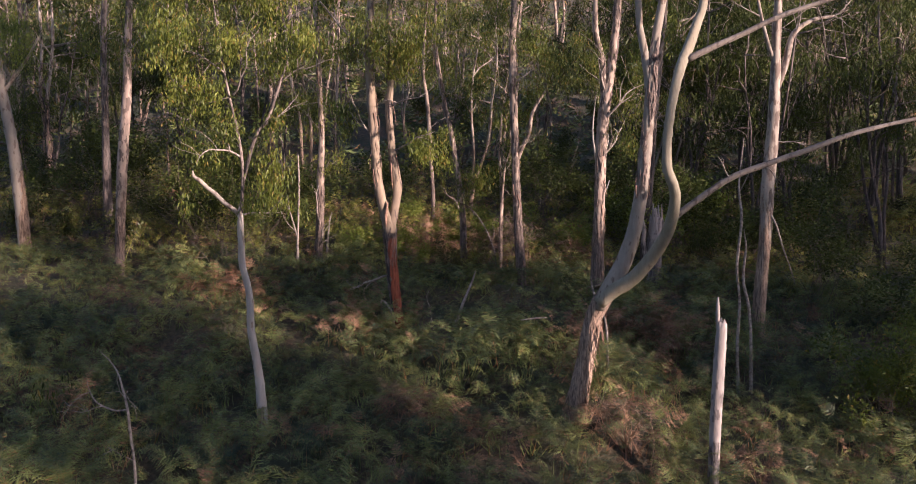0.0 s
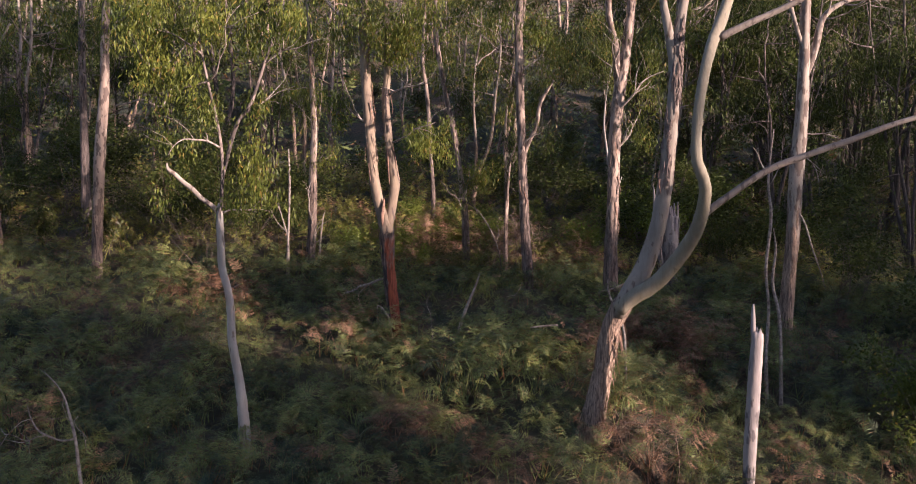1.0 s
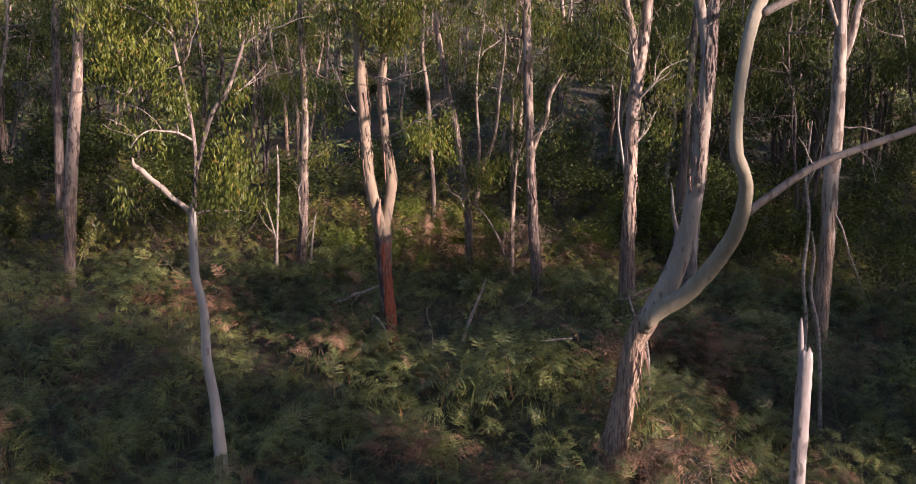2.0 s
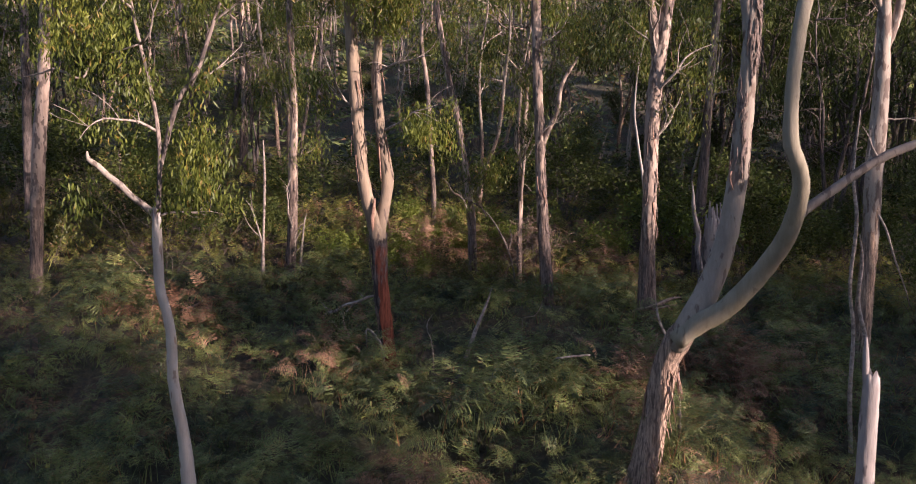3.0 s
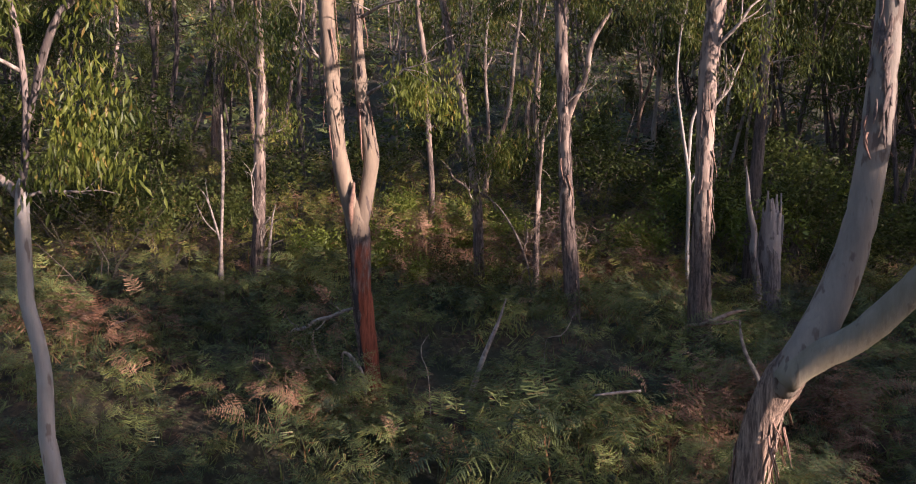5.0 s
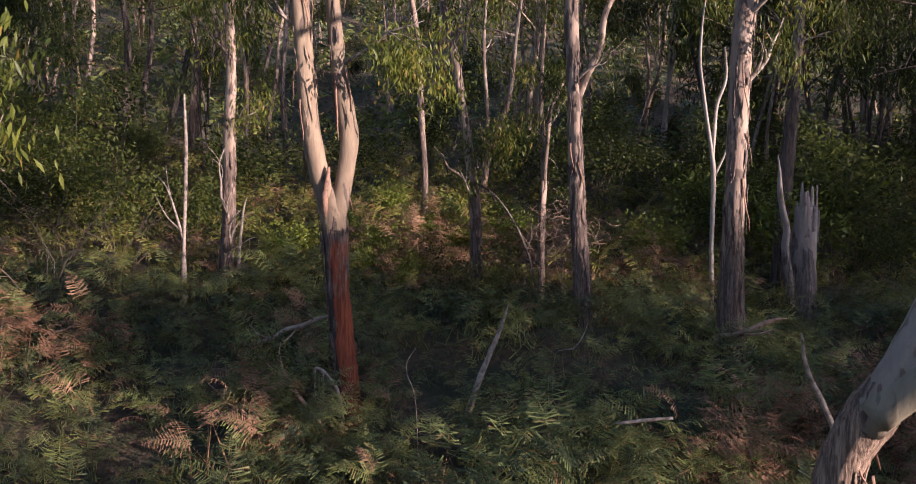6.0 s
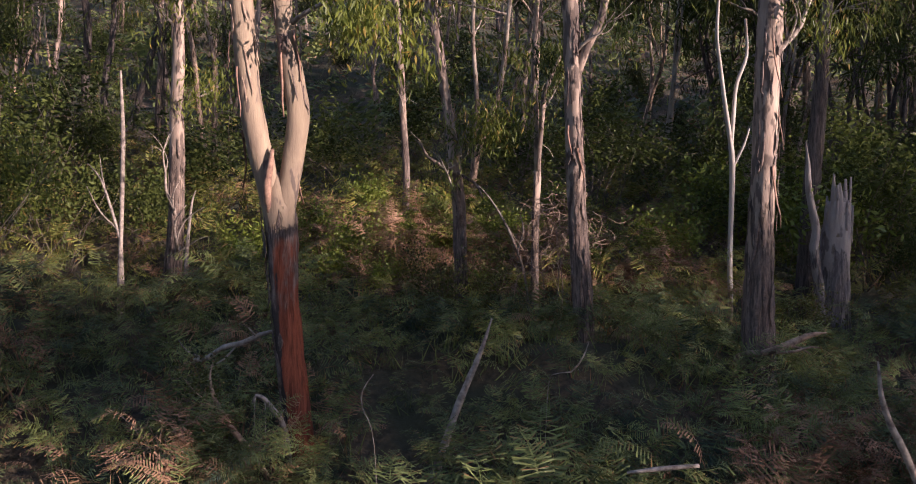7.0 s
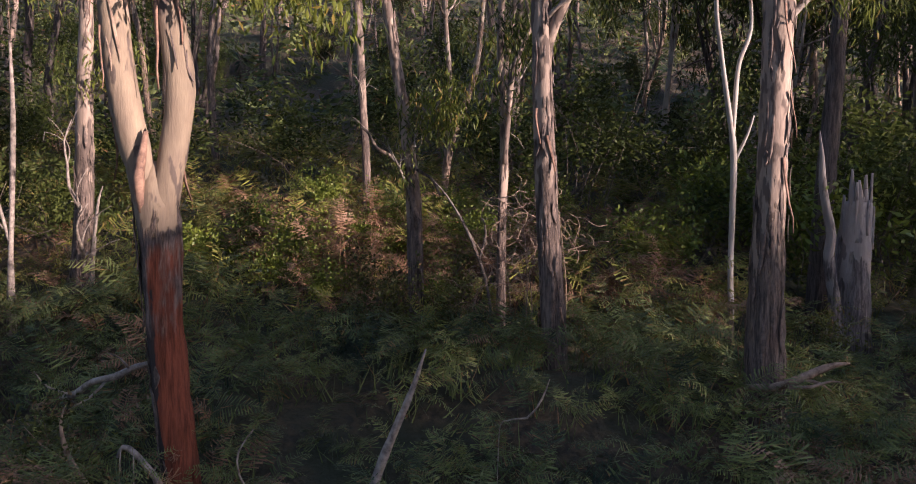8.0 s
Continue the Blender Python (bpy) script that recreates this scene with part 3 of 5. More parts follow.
slender = gum("gum_tree", "slender pale gum tree with a snapped side branch and drooping leaves", foot(-4.02, 15.9), GUM_SMOOTH, [
    ("trunk", [(-4.0, 15.9, -2.0, 0.132), (-4.03, 15.9, -0.98, 0.106), (-4.09, 15.9, -0.18, 0.086), (-4.17, 15.9, 0.36, 0.079), (-4.235, 15.9, 0.77, 0.075), (-4.245, 15.9, 1.33, 0.072), (-4.3, 15.9, 1.71, 0.07), (-4.395, 15.9, 2.1, 0.072), (-4.41, 15.9, 2.54, 0.074), (-4.42, 15.9, 3.14, 0.058), (-4.41, 15.9, 3.3, 0.026)], "", 12),
    ("stem", [(-4.42, 15.9, 3.0, 0.05), (-4.37, 15.9, 3.6, 0.036), (-4.36, 15.9, 4.1, 0.032), (-4.44, 15.9, 4.75, 0.026), (-4.7, 15.9, 6.0, 0.02), (-4.9, 15.8, 7.6, 0.01)], "thin brown upper stem", 9),
    ("branch", [(-4.40, 15.9, 3.02, 0.044), (-4.5, 15.9, 3.18, 0.048), (-4.74, 15.9, 3.36, 0.042), (-4.92, 15.9, 3.54, 0.047), (-5.09, 15.9, 3.67, 0.042), (-5.22, 15.9, 3.8, 0.045), (-5.36, 15.9, 3.9, 0.036), (-5.38, 15.9, 4.02, 0.012)], "bare pale flaking branch snapped at its end", 10),
    ("branch", [(-4.36, 15.9, 3.75, 0.03), (-4.16, 15.9, 4.51, 0.042), (-4.0, 15.9, 4.87, 0.036), (-3.82, 15.9, 5.1, 0.035), (-3.4, 15.9, 6.3, 0.02)], "thin brown upper branch", 8)])
twigs("branch", slender, [((-4.4, 15.9, 3.1), (1, -0.2, 0.15), 0.9, 0.02, 4), ((-4.4, 15.9, 4.3), (-0.8, -0.3, 0.6), 1.4, 0.025, 5), ((-4.0, 15.9, 4.9), (0.9, 0.2, 0.6), 1.2, 0.02, 5), ((-4.7, 15.9, 6.0), (-1, 0, 0.3), 1.6, 0.02, 5), ((-3.6, 15.9, 5.8), (1, -0.2, 0.3), 1.2, 0.02, 5), ((-4.6, 15.9, 5.5), (0.6, -0.6, 0.6), 1.6, 0.02, 5)], STICK, 12)
crown("crown", [(-5.2, 15.8, 6.7, 1.3, 0.8, 0.7), (-3.6, 15.9, 6.5, 1.0, 0.8, 0.6), (-6.0, 16, 6.9, 0.9, 0.8, 0.6), (-5.4, 15.9, 5.8, 0.6, 0.5, 0.4), (-4.6, 15.7, 5.7, 0.6, 0.5, 0.4), (-4.4, 15.9, 8.0, 1.8, 1.2, 0.8)], 13000, 0.11, 0.74, GUM_LEAF_YELLOW, slender, 13, "yellow-green drooping gum leaves", width=0.13, clump=170, tight=0.14)
crown("crown", [(-5.5, 15.9, 4.9, 0.4, 0.4, 0.4), (-4.7, 15.7, 5.0, 0.6, 0.4, 0.3), (-3.8, 15.9, 5.0, 0.4, 0.4, 0.4), (-4.95, 15.8, 4.3, 0.25, 0.3, 0.3)], 1300, 0.11, 0.72, GUM_LEAF, slender, 17, "", width=0.13, clump=170, tight=0.11)

crown("leaf_spray", [(-5.4, 15.9, 3.6, 0.12, 0.2, 0.35), (-3.85, 15.7, 3.4, 0.3, 0.3, 0.2), (-3.45, 15.8, 3.6, 0.2, 0.25, 0.25), (-6.0, 15.9, 3.0, 0.2, 0.25, 0.2), (-3.75, 15.7, 4.0, 0.2, 0.25, 0.4), (-4.85, 15.7, 4.2, 0.25, 0.25, 0.35), (-4.6, 15.6, 3.7, 0.12, 0.2, 0.3)], 1200, 0.115, 0.78, GUM_LEAF_YELLOW, slender, 16, "hanging tufts of yellow-green leaves", width=0.13)
for pts in ([(-4.62, 15.9, 5.5, 0.012), (-5.1, 16.1, 5.42, 0.01), (-5.51, 16.3, 5.5, 0.02), (-5.65, 16.3, 5.69, 0.03), (-5.93, 16.3, 5.96, 0.026), (-6.04, 16.3, 6.2, 0.02), (-6.22, 16.3, 6.61, 0.006)],
            [(-5.4, 16.25, 5.42, 0.016), (-5.6, 16.3, 5.1, 0.016), (-5.78, 16.3, 5.14, 0.022), (-6.0, 16.3, 5.23, 0.02), (-6.18, 16.3, 5.17, 0.014), (-6.49, 16.3, 5.11, 0.005)]):
    limb("dead_bough", pts, STICK, slender, "bleached dead bough", 7, 0.08, 0.08)

gum("dead_snag", "tall weathered grey snag with a splintered top", foot(4.93, 14.6), SNAG, [
    ("trunk", [(4.92, 14.6, -2.3, 0.134), (4.94, 14.6, -1.66, 0.113), (4.96, 14.6, -0.76, 0.109), (5.0, 14.6, 0.37, 0.102), (5.02, 14.6, 0.85, 0.097), (5.03, 14.6, 1.12, 0.084)], "", 14),
    ("splinter", [(4.97, 14.6, 0.9, 0.042), (4.955, 14.6, 1.2, 0.042), (4.95, 14.6, 1.45, 0.034), (4.95, 14.6, 1.62, 0.013)], "", 7)], "dead standing wood")

right = gum("gum_tree", "pale straight gum tree with forked bare upper limbs", foot(8.1, 20.8), GUM_FLAKY, [
    ("trunk", [(8.05, 20.8, -0.8, 0.24), (8.11, 20.8, 0.14, 0.18), (8.18, 20.8, 1.41, 0.17), (8.25, 20.8, 2.51, 0.168), (8.28, 20.8, 3.91, 0.165), (8.36, 20.8, 5.3, 0.15), (8.39, 20.8, 6.38, 0.14), (8.4, 20.8, 7.75, 0.12), (8.42, 20.8, 9.0, 0.09), (8.3, 20.9, 12, 0.05)], "", 14),
    ("limb", [(8.39, 20.8, 6.2, 0.08), (8.65, 20.8, 6.99, 0.09), (8.83, 20.8, 7.75, 0.07), (9.31, 20.8, 8.13, 0.055), (9.95, 20.8, 8.25, 0.035)], "", 10),
    ("limb", [(8.38, 20.8, 7.0, 0.06), (8.15, 20.7, 7.5, 0.05), (7.95, 20.7, 8.2, 0.045), (7.7, 20.6, 9.2, 0.03)], "", 8)])
limb("branch", [(8.3, 20.7, 3.08, 0.03), (8.45, 20.6, 2.73, 0.026), (8.65, 20.6, 2.12, 0.022), (8.89, 20.6, 1.5, 0.012), (9.0, 20.6, 1.1, 0.004)], STICK, right, "hanging broken twig", 6, 0.08)
twigs("branch", right, [((9.3, 20.8, 8.1), (1, 0, 0.2), 1.5, 0.03, 5), ((8.4, 20.8, 5.0), (1, -0.3, -0.4), 1.2, 0.02, 4), ((8.83, 20.8, 7.7), (0.4, 0, 1), 1.2, 0.03, 4), ((7.95, 20.7, 8.2), (-1, 0, 0.5), 1.4, 0.02, 4)], STICK, 14)
crown("crown", [(8.3, 20.9, 11.5, 2.2, 1.8, 1.6), (10.3, 20.8, 9.2, 1.0, 0.8, 0.7)], 3500, 0.18, 0.7, GUM_LEAF_OLIVE, right, 15)


# ---- the trees behind them ----
def pole_tree(label, mat, pts, top, blobs, n, seed, extra=(), leaf=GUM_LEAF, name="gum_tree", strip_n=0):
    """A straight forest gum: a trunk through pts that runs on to the height top, with extra limbs, fine branches and a crown."""
    x, y = pts[0][0], pts[0][1]
    base = foot(x, y)
    last = pts[-1]
    line = [(x, y, base[2] - 0.2, pts[0][3] * 1.35), *pts, (last[0] + 0.1, last[1] + 0.1, (last[2] + top) / 2, last[3] * 0.7), (last[0] + 0.3, last[1] + 0.1, top, 0.02)]
    t = gum(name, label, base, mat, [("trunk", line, "", 12), *[("limb", e, "", 9) for e in extra]])
    rng = np.random.default_rng(seed)
    starts = []
    for b in blobs:
        at = min(line, key=lambda p: abs(p[2] - (b[2] - 0.7)))
        d = np.array(b[:3]) - np.array(at[:3])
        starts.append((at[:3], d + (0, 0, 0.2), float(np.linalg.norm(d)) * 1.1 + 0.1, max(0.02, at[3] * 0.3), 4))
    if starts:
        twigs("branch", t, starts, STICK, seed + 1)
    if strip_n:
        strips(t, pts, strip_n, STRIP, seed + 2)
        flakes(t, pts, 8 * strip_n, FLAKE, seed + 4, (0.01, 0.026), (0.12, 0.5), spread=0.9)
    if blobs:
        crown("crown", blobs, int(1.35 * n), 0.11, 0.72, leaf, t, seed + 3, "", even=0.5)
    return t


pole_tree("slim pale gum tree with sunlit mottled trunk", GUM_PINK, [(-4.42, 24.4, 1.2, 0.15), (-4.39, 24.4, 1.8, 0.138), (-4.33, 24.4, 2.5, 0.12), (-4.3, 24.4, 3.49, 0.116), (-4.29, 24.4, 4.28, 0.108), (-4.25, 24.4, 5.4, 0.095), (-4.31, 24.4, 7.15, 0.08), (-4.4, 24.4, 9.5, 0.065)], 13, [(-3.75, 24.2, 3.6, 0.4, 0.4, 0.6), (-3.7, 24.2, 2.7, 0.35, 0.4, 0.5), (-3.8, 24.3, 4.7, 0.5, 0.4, 0.5), (-4.6, 24.2, 6.3, 0.8, 0.6, 0.7), (-4.1, 24.4, 8.2, 1.3, 0.9, 1.0), (-4.4, 24.5, 11.5, 1.8, 1.5, 1.5)], 7000, 21, leaf=GUM_LEAF_YELLOW, strip_n=4)
pole_tree("thin leaning gum tree with shaggy brown bark", GUM_PINK, [(0.24, 24.3, 0.8, 0.115), (0.2, 24.3, 1.35, 0.105), (0.18, 24.3, 2.06, 0.10), (0.16, 24.3, 2.77, 0.098), (0.10, 24.3, 3.4, 0.09), (0.03, 24.3, 3.94, 0.085), (-0.08, 24.3, 4.64, 0.08), (-0.22, 24.3, 5.49, 0.075), (-0.4, 24.3, 6.3, 0.072), (-0.6, 24.3, 7.4, 0.068), (-0.72, 24.3, 8.44, 0.06)], 12, [(0.55, 24.0, 3.9, 0.35, 0.4, 0.25), (-0.2, 23.9, 3.5, 0.4, 0.4, 0.4), (0.1, 24.3, 7.0, 0.8, 0.7, 0.6), (0.3, 24.4, 9.0, 1.4, 1.2, 1.0), (-0.7, 24.5, 11, 1.6, 1.4, 1.2)], 5000, 25, [[(0.1, 24.3, 3.2, 0.03), (-0.15, 24.2, 3.42, 0.026), (-0.32, 24.1, 3.52, 0.02), (-0.42, 24.05, 3.7, 0.016), (-0.52, 24.0, 3.78, 0.006)], [(0.12, 24.2, 3.3, 0.022), (0.3, 24.05, 3.18, 0.02), (0.42, 24.0, 3.1, 0.018), (0.52, 23.9, 2.9, 0.016)]], strip_n=5)
pole_tree("thin twin-stemmed gum sapling in tangled twigs", GUM_PINK, [(1.32, 23.9, 1.6, 0.065), (1.32, 23.8, 2.63, 0.059), (1.34, 23.8, 3.29, 0.054), (1.32, 23.8, 4.02, 0.046), (1.28, 23.8, 4.6, 0.044), (1.29, 23.8, 5.32, 0.037)], 7.5, [(0.9, 23.6, 4.1, 0.5, 0.4, 0.4), (1.5, 23.7, 5.0, 0.4, 0.4, 0.4), (1.2, 23.8, 6.6, 0.9, 0.8, 0.8)], 2500, 29, [[(1.34, 23.75, 3.3, 0.04), (1.39, 23.7, 4.02, 0.037), (1.45, 23.7, 4.5, 0.033), (1.66, 23.7, 5.0, 0.02)]])
pole_tree("straight gum tree with pinkish-grey peeling bark", GUM_PINK, [(1.88, 22.6, 0.7, 0.155), (1.85, 22.6, 1.39, 0.14), (1.81, 22.6, 1.99, 0.128), (1.76, 22.6, 2.65, 0.12), (1.72, 22.6, 3.44, 0.118), (1.69, 22.6, 4.09, 0.114), (1.67, 22.6, 4.7, 0.114), (1.64, 22.6, 5.5, 0.112), (1.6, 22.6, 6.7, 0.11), (1.56, 22.6, 7.8, 0.10), (1.6, 22.6, 9.0, 0.09)], 14, [(1.2, 22.5, 8.2, 0.9, 0.8, 0.8), (2.6, 22.5, 7.0, 0.7, 0.7, 0.6), (2.2, 22.6, 5.2, 0.35, 0.35, 0.5), (1.6, 22.7, 11.5, 2.0, 1.8, 1.5)], 4500, 33, [[(1.7, 22.6, 4.4, 0.05), (1.86, 22.5, 4.9, 0.055), (2.05, 22.5, 5.3, 0.05), (2.15, 22.5, 5.9, 0.045), (2.5, 22.5, 6.5, 0.03)]], strip_n=9)
pole_tree("thick pinkish-grey gum trunk with flaking bark scales", GUM_PINK, [(3.94, 21.8, 0.6, 0.215), (3.94, 21.8, 1.04, 0.195), (3.94, 21.8, 1.89, 0.172), (3.96, 21.8, 2.8, 0.162), (3.98, 21.8, 3.69, 0.157), (4.0, 21.8, 4.6, 0.154), (4.05, 21.8, 5.6, 0.15), (4.13, 21.8, 6.3, 0.14), (4.28, 21.8, 7.3, 0.125), (4.41, 21.8, 8.89, 0.105)], 14, [(4.7, 21.6, 5.5, 0.45, 0.5, 0.8), (5.0, 21.6, 6.6, 0.5, 0.5, 0.6), (3.2, 21.6, 7.4, 0.8, 0.7, 0.7), (4.3, 21.9, 11.5, 2.0, 1.8, 1.6)], 5500, 37, [[(4.1, 21.8, 5.9, 0.08), (4.06, 21.8, 6.5, 0.10), (3.98, 21.8, 7.3, 0.09), (3.8, 21.8, 8.1, 0.08), (3.8, 21.8, 9.4, 0.06)]], strip_n=8)
pole_tree("slender white forked sapling", GUM_SMOOTH, [(4.47, 24.3, 0.8, 0.048), (4.47, 24.3, 1.3, 0.044), (4.45, 24.3, 2.01, 0.04), (4.46, 24.3, 2.8, 0.04), (4.46, 24.3, 3.47, 0.043), (4.42, 24.3, 3.82, 0.036), (4.33, 24.3, 4.37, 0.032), (4.25, 24.3, 4.91, 0.029), (4.18, 24.3, 5.52, 0.026)], 7.5, [(4.1, 24.2, 7.0, 0.9, 0.8, 0.8)], 1500, 41, [[(4.44, 24.3, 3.7, 0.029), (4.46, 24.3, 4.13, 0.031), (4.5, 24.3, 4.68, 0.028), (4.65, 24.3, 5.14, 0.024), (4.62, 24.3, 5.7, 0.019)], [(4.48, 24.3, 3.4, 0.024), (4.64, 24.3, 3.75, 0.019), (4.72, 24.3, 4.0, 0.011)]])
stump = gum("broken_stump", "broad broken grey stump with a splintered crown", foot(6.2, 24.5), SNAG, [
    ("trunk", [(6.2, 24.5, 0.0, 0.32), (6.2, 24.5, 1.12, 0.25), (6.2, 24.5, 2.01, 0.23), (6.23, 24.5, 2.6, 0.205), (6.25, 24.5, 2.85, 0.195)], "", 26)], "dead standing wood")
for k, (dx, dy, z0, dz, r) in enumerate(((-0.17, 0.0, 2.2, 0.75, 0.05), (-0.12, -0.1, 2.1, 1.2, 0.055), (-0.05, -0.15, 2.3, 0.85, 0.06), (0.03, -0.16, 2.3, 0.92, 0.04), (0.10, -0.12, 2.2, 0.62, 0.05), (0.19, 0.02, 2.0, 1.1, 0.04), (0.0, 0.12, 2.2, 0.8, 0.07), (-0.2, -0.06, 2.3, 0.45, 0.03), (-0.09, -0.17, 2.4, 0.72, 0.025), (0.06, -0.19, 2.4, 0.48, 0.03), (0.14, -0.1, 2.4, 0.85, 0.022), (0.2, -0.05, 2.2, 0.6, 0.03), (0.0, -0.18, 2.5, 0.42, 0.024))):
    limb("splinter", [(6.23 + dx, 24.5 + dy, z0, r * 1.2), (6.24 + dx, 24.5 + dy, z0 + dz * 0.6, r), (6.24 + dx * 1.05, 24.5 + dy, z0 + dz, 0.014)], SNAG, stump, "", 7, 0.08, 0.15, 0, k, stump.children[0])
pole_tree("tall dark stringybark gum behind a broken stump", GUM_GREY, [(6.05, 25.2, 0.9, 0.18), (6.08, 25.2, 1.7, 0.16), (6.1, 25.2, 2.56, 0.14), (6.15, 25.2, 3.42, 0.13), (6.22, 25.2, 4.52, 0.115), (6.3, 25.2, 5.9, 0.105), (6.45, 25.2, 7.89, 0.095), (6.6, 25.2, 9.7, 0.08)], 14, [(6.9, 25, 6.2, 0.35, 0.4, 0.5), (6.2, 25, 8.6, 0.9, 0.8, 0.8), (6.6, 25.2, 11.8, 1.8, 1.6, 1.4)], 3200, 45)
gum("dead_snag", "crooked short grey snag beside a broken stump", foot(5.9, 24.4), SNAG, [("trunk", [(5.97, 24.4, 0.4, 0.1), (5.94, 24.4, 1.1, 0.085), (5.93, 24.4, 1.5, 0.078), (5.87, 24.4, 1.8, 0.074), (5.83, 24.4, 2.15, 0.07), (5.86, 24.4, 2.4, 0.066), (5.78, 24.4, 2.75, 0.06), (5.71, 24.4, 3.15, 0.052), (5.7, 24.4, 3.45, 0.036), (5.66, 24.4, 3.77, 0.01)], "", 11)], "dead standing wood")
pole_tree("straight gum tree with sunlit grey trunk", GUM_PINK, [(-10.15, 23.2, 0.9, 0.18), (-10.13, 23.2, 1.64, 0.155), (-10.06, 23.2, 3.22, 0.142), (-9.95, 23.2, 4.78, 0.145), (-9.81, 23.2, 6.16, 0.135), (-9.75, 23.2, 7.52, 0.12), (-9.66, 23.2, 9.22, 0.09)], 14, [(-9.7, 23, 7.6, 0.7, 0.6, 0.5), (-9.0, 23, 8.6, 1.2, 0.9, 0.8), (-9.8, 23.2, 11, 2, 1.8, 1.6)], 4500, 49)
pole_tree("slim grey gum tree standing close to another", GUM_GREY, [(-11.48, 25.5, 2.2, 0.15), (-11.48, 25.5, 3.47, 0.134), (-11.5, 25.5, 4.9, 0.125), (-11.5, 25.5, 6.41, 0.115), (-11.49, 25.5, 8.29, 0.096)], 14, [(-11, 25.4, 8.6, 1.4, 1.0, 0.8), (-11.5, 25.5, 11.5, 1.9, 1.6, 1.5)], 3500, 53)
pole_tree("leaning white gum trunk", GUM_WHITE, [(-13.38, 24.0, 1.5, 0.2), (-13.43, 24.0, 2.15, 0.18), (-13.5, 24.0, 3.2, 0.178), (-13.63, 24.0, 4.63, 0.171), (-13.81, 24.0, 5.88, 0.16), (-13.96, 24.0, 6.77, 0.13), (-14.13, 24.0, 8.01, 0.126), (-14.3, 24.0, 9.41, 0.108)], 14, [(-13.5, 23.8, 8.1, 0.9, 0.7, 0.8), (-14, 24, 11, 1.2, 1.2, 1.2)], 5000, 57, [[(-13.95, 24, 6.6, 0.06), (-13.6, 24, 7.1, 0.06), (-13.2, 24, 7.6, 0.045), (-12.8, 24, 8.3, 0.03)]], leaf=BRIGHT_LEAF)
pole_tree("thin upright gum sapling", GUM_PINK, [(-0.91, 28.0, 1.9, 0.09), (-0.91, 28.0, 2.61, 0.082), (-0.9, 28.0, 3.51, 0.078), (-0.97, 28.0, 4.58, 0.072), (-1.03, 28.0, 5.76, 0.068), (-1.12, 28.0, 6.93, 0.064), (-1.25, 28.0, 7.95, 0.06)], 12, [(-0.7, 27.8, 5.4, 0.5, 0.4, 0.6), (-1.2, 28, 8.3, 1.2, 1, 0.9), (-1.2, 28.1, 10.8, 1.6, 1.4, 1.2)], 3200, 61)
pole_tree("dark upright gum trunk in deep shade", GUM_GREY, [(18.1, 32.0, 2.4, 0.15), (18.09, 32.0, 3.17, 0.125), (17.99, 32.0, 6.73, 0.115), (17.84, 32.0, 10.25, 0.10)], 15, [(17.9, 31.8, 9.5, 1.6, 1.4, 1.2), (17.8, 32, 12.5, 2.2, 2, 1.6)], 3500, 65)


# ---- dead sticks and fallen branches ----
def dead_stick(label, pts, sides=8, jag=0.0, forks=(), wood=STICK):
    t = thing("dead_branch", pts[0][:3], label, "dead branch", "dead branches")
    stem = limb("stem", pts, wood, t, "", sides, 0.08, 0.1, jag, int(abs(pts[0][0]) * 100))
    for i, f in enumerate(forks):
        limb("twig", f, wood, t, "", 6, 0.08, 0.1, 0, i, stem)
    return t


def down(x, y):
    return (x, y, float(rise(x, y)) - 0.05)


dead_stick("bare leaning grey stick rising from ferns", [(*down(-0.2, 20.1), 0.05), (-0.08, 20.1, 0.0, 0.046), (0.08, 20.1, 0.5, 0.042), (0.21, 20.1, 0.85, 0.038), (0.38, 20.1, 1.26, 0.028), (0.49, 20.1, 1.6, 0.008)])
dead_stick("fallen grey-brown branch propped against a red-footed trunk", [(*down(-3.1, 22.0), 0.006), (-3.05, 21.4, 0.82, 0.012), (-2.86, 20.85, 1.0, 0.026), (-2.66, 20.7, 1.06, 0.034), (-2.45, 20.58, 1.2, 0.03), (-2.2, 20.48, 1.27, 0.033), (-2.0, 20.42, 1.37, 0.028), (-1.8, 20.4, 1.42, 0.018)], 9, 0, [[(-2.7, 20.7, 1.05, 0.014), (-2.86, 20.6, 1.15, 0.009), (-2.95, 20.55, 1.3, 0.003)], [(-2.3, 20.5, 1.22, 0.012), (-2.4, 20.4, 1.1, 0.009), (-2.55, 20.35, 1.02, 0.003)], [(-2.05, 20.42, 1.34, 0.012), (-2.12, 20.38, 1.45, 0.007), (-2.22, 20.36, 1.5, 0.003)]])
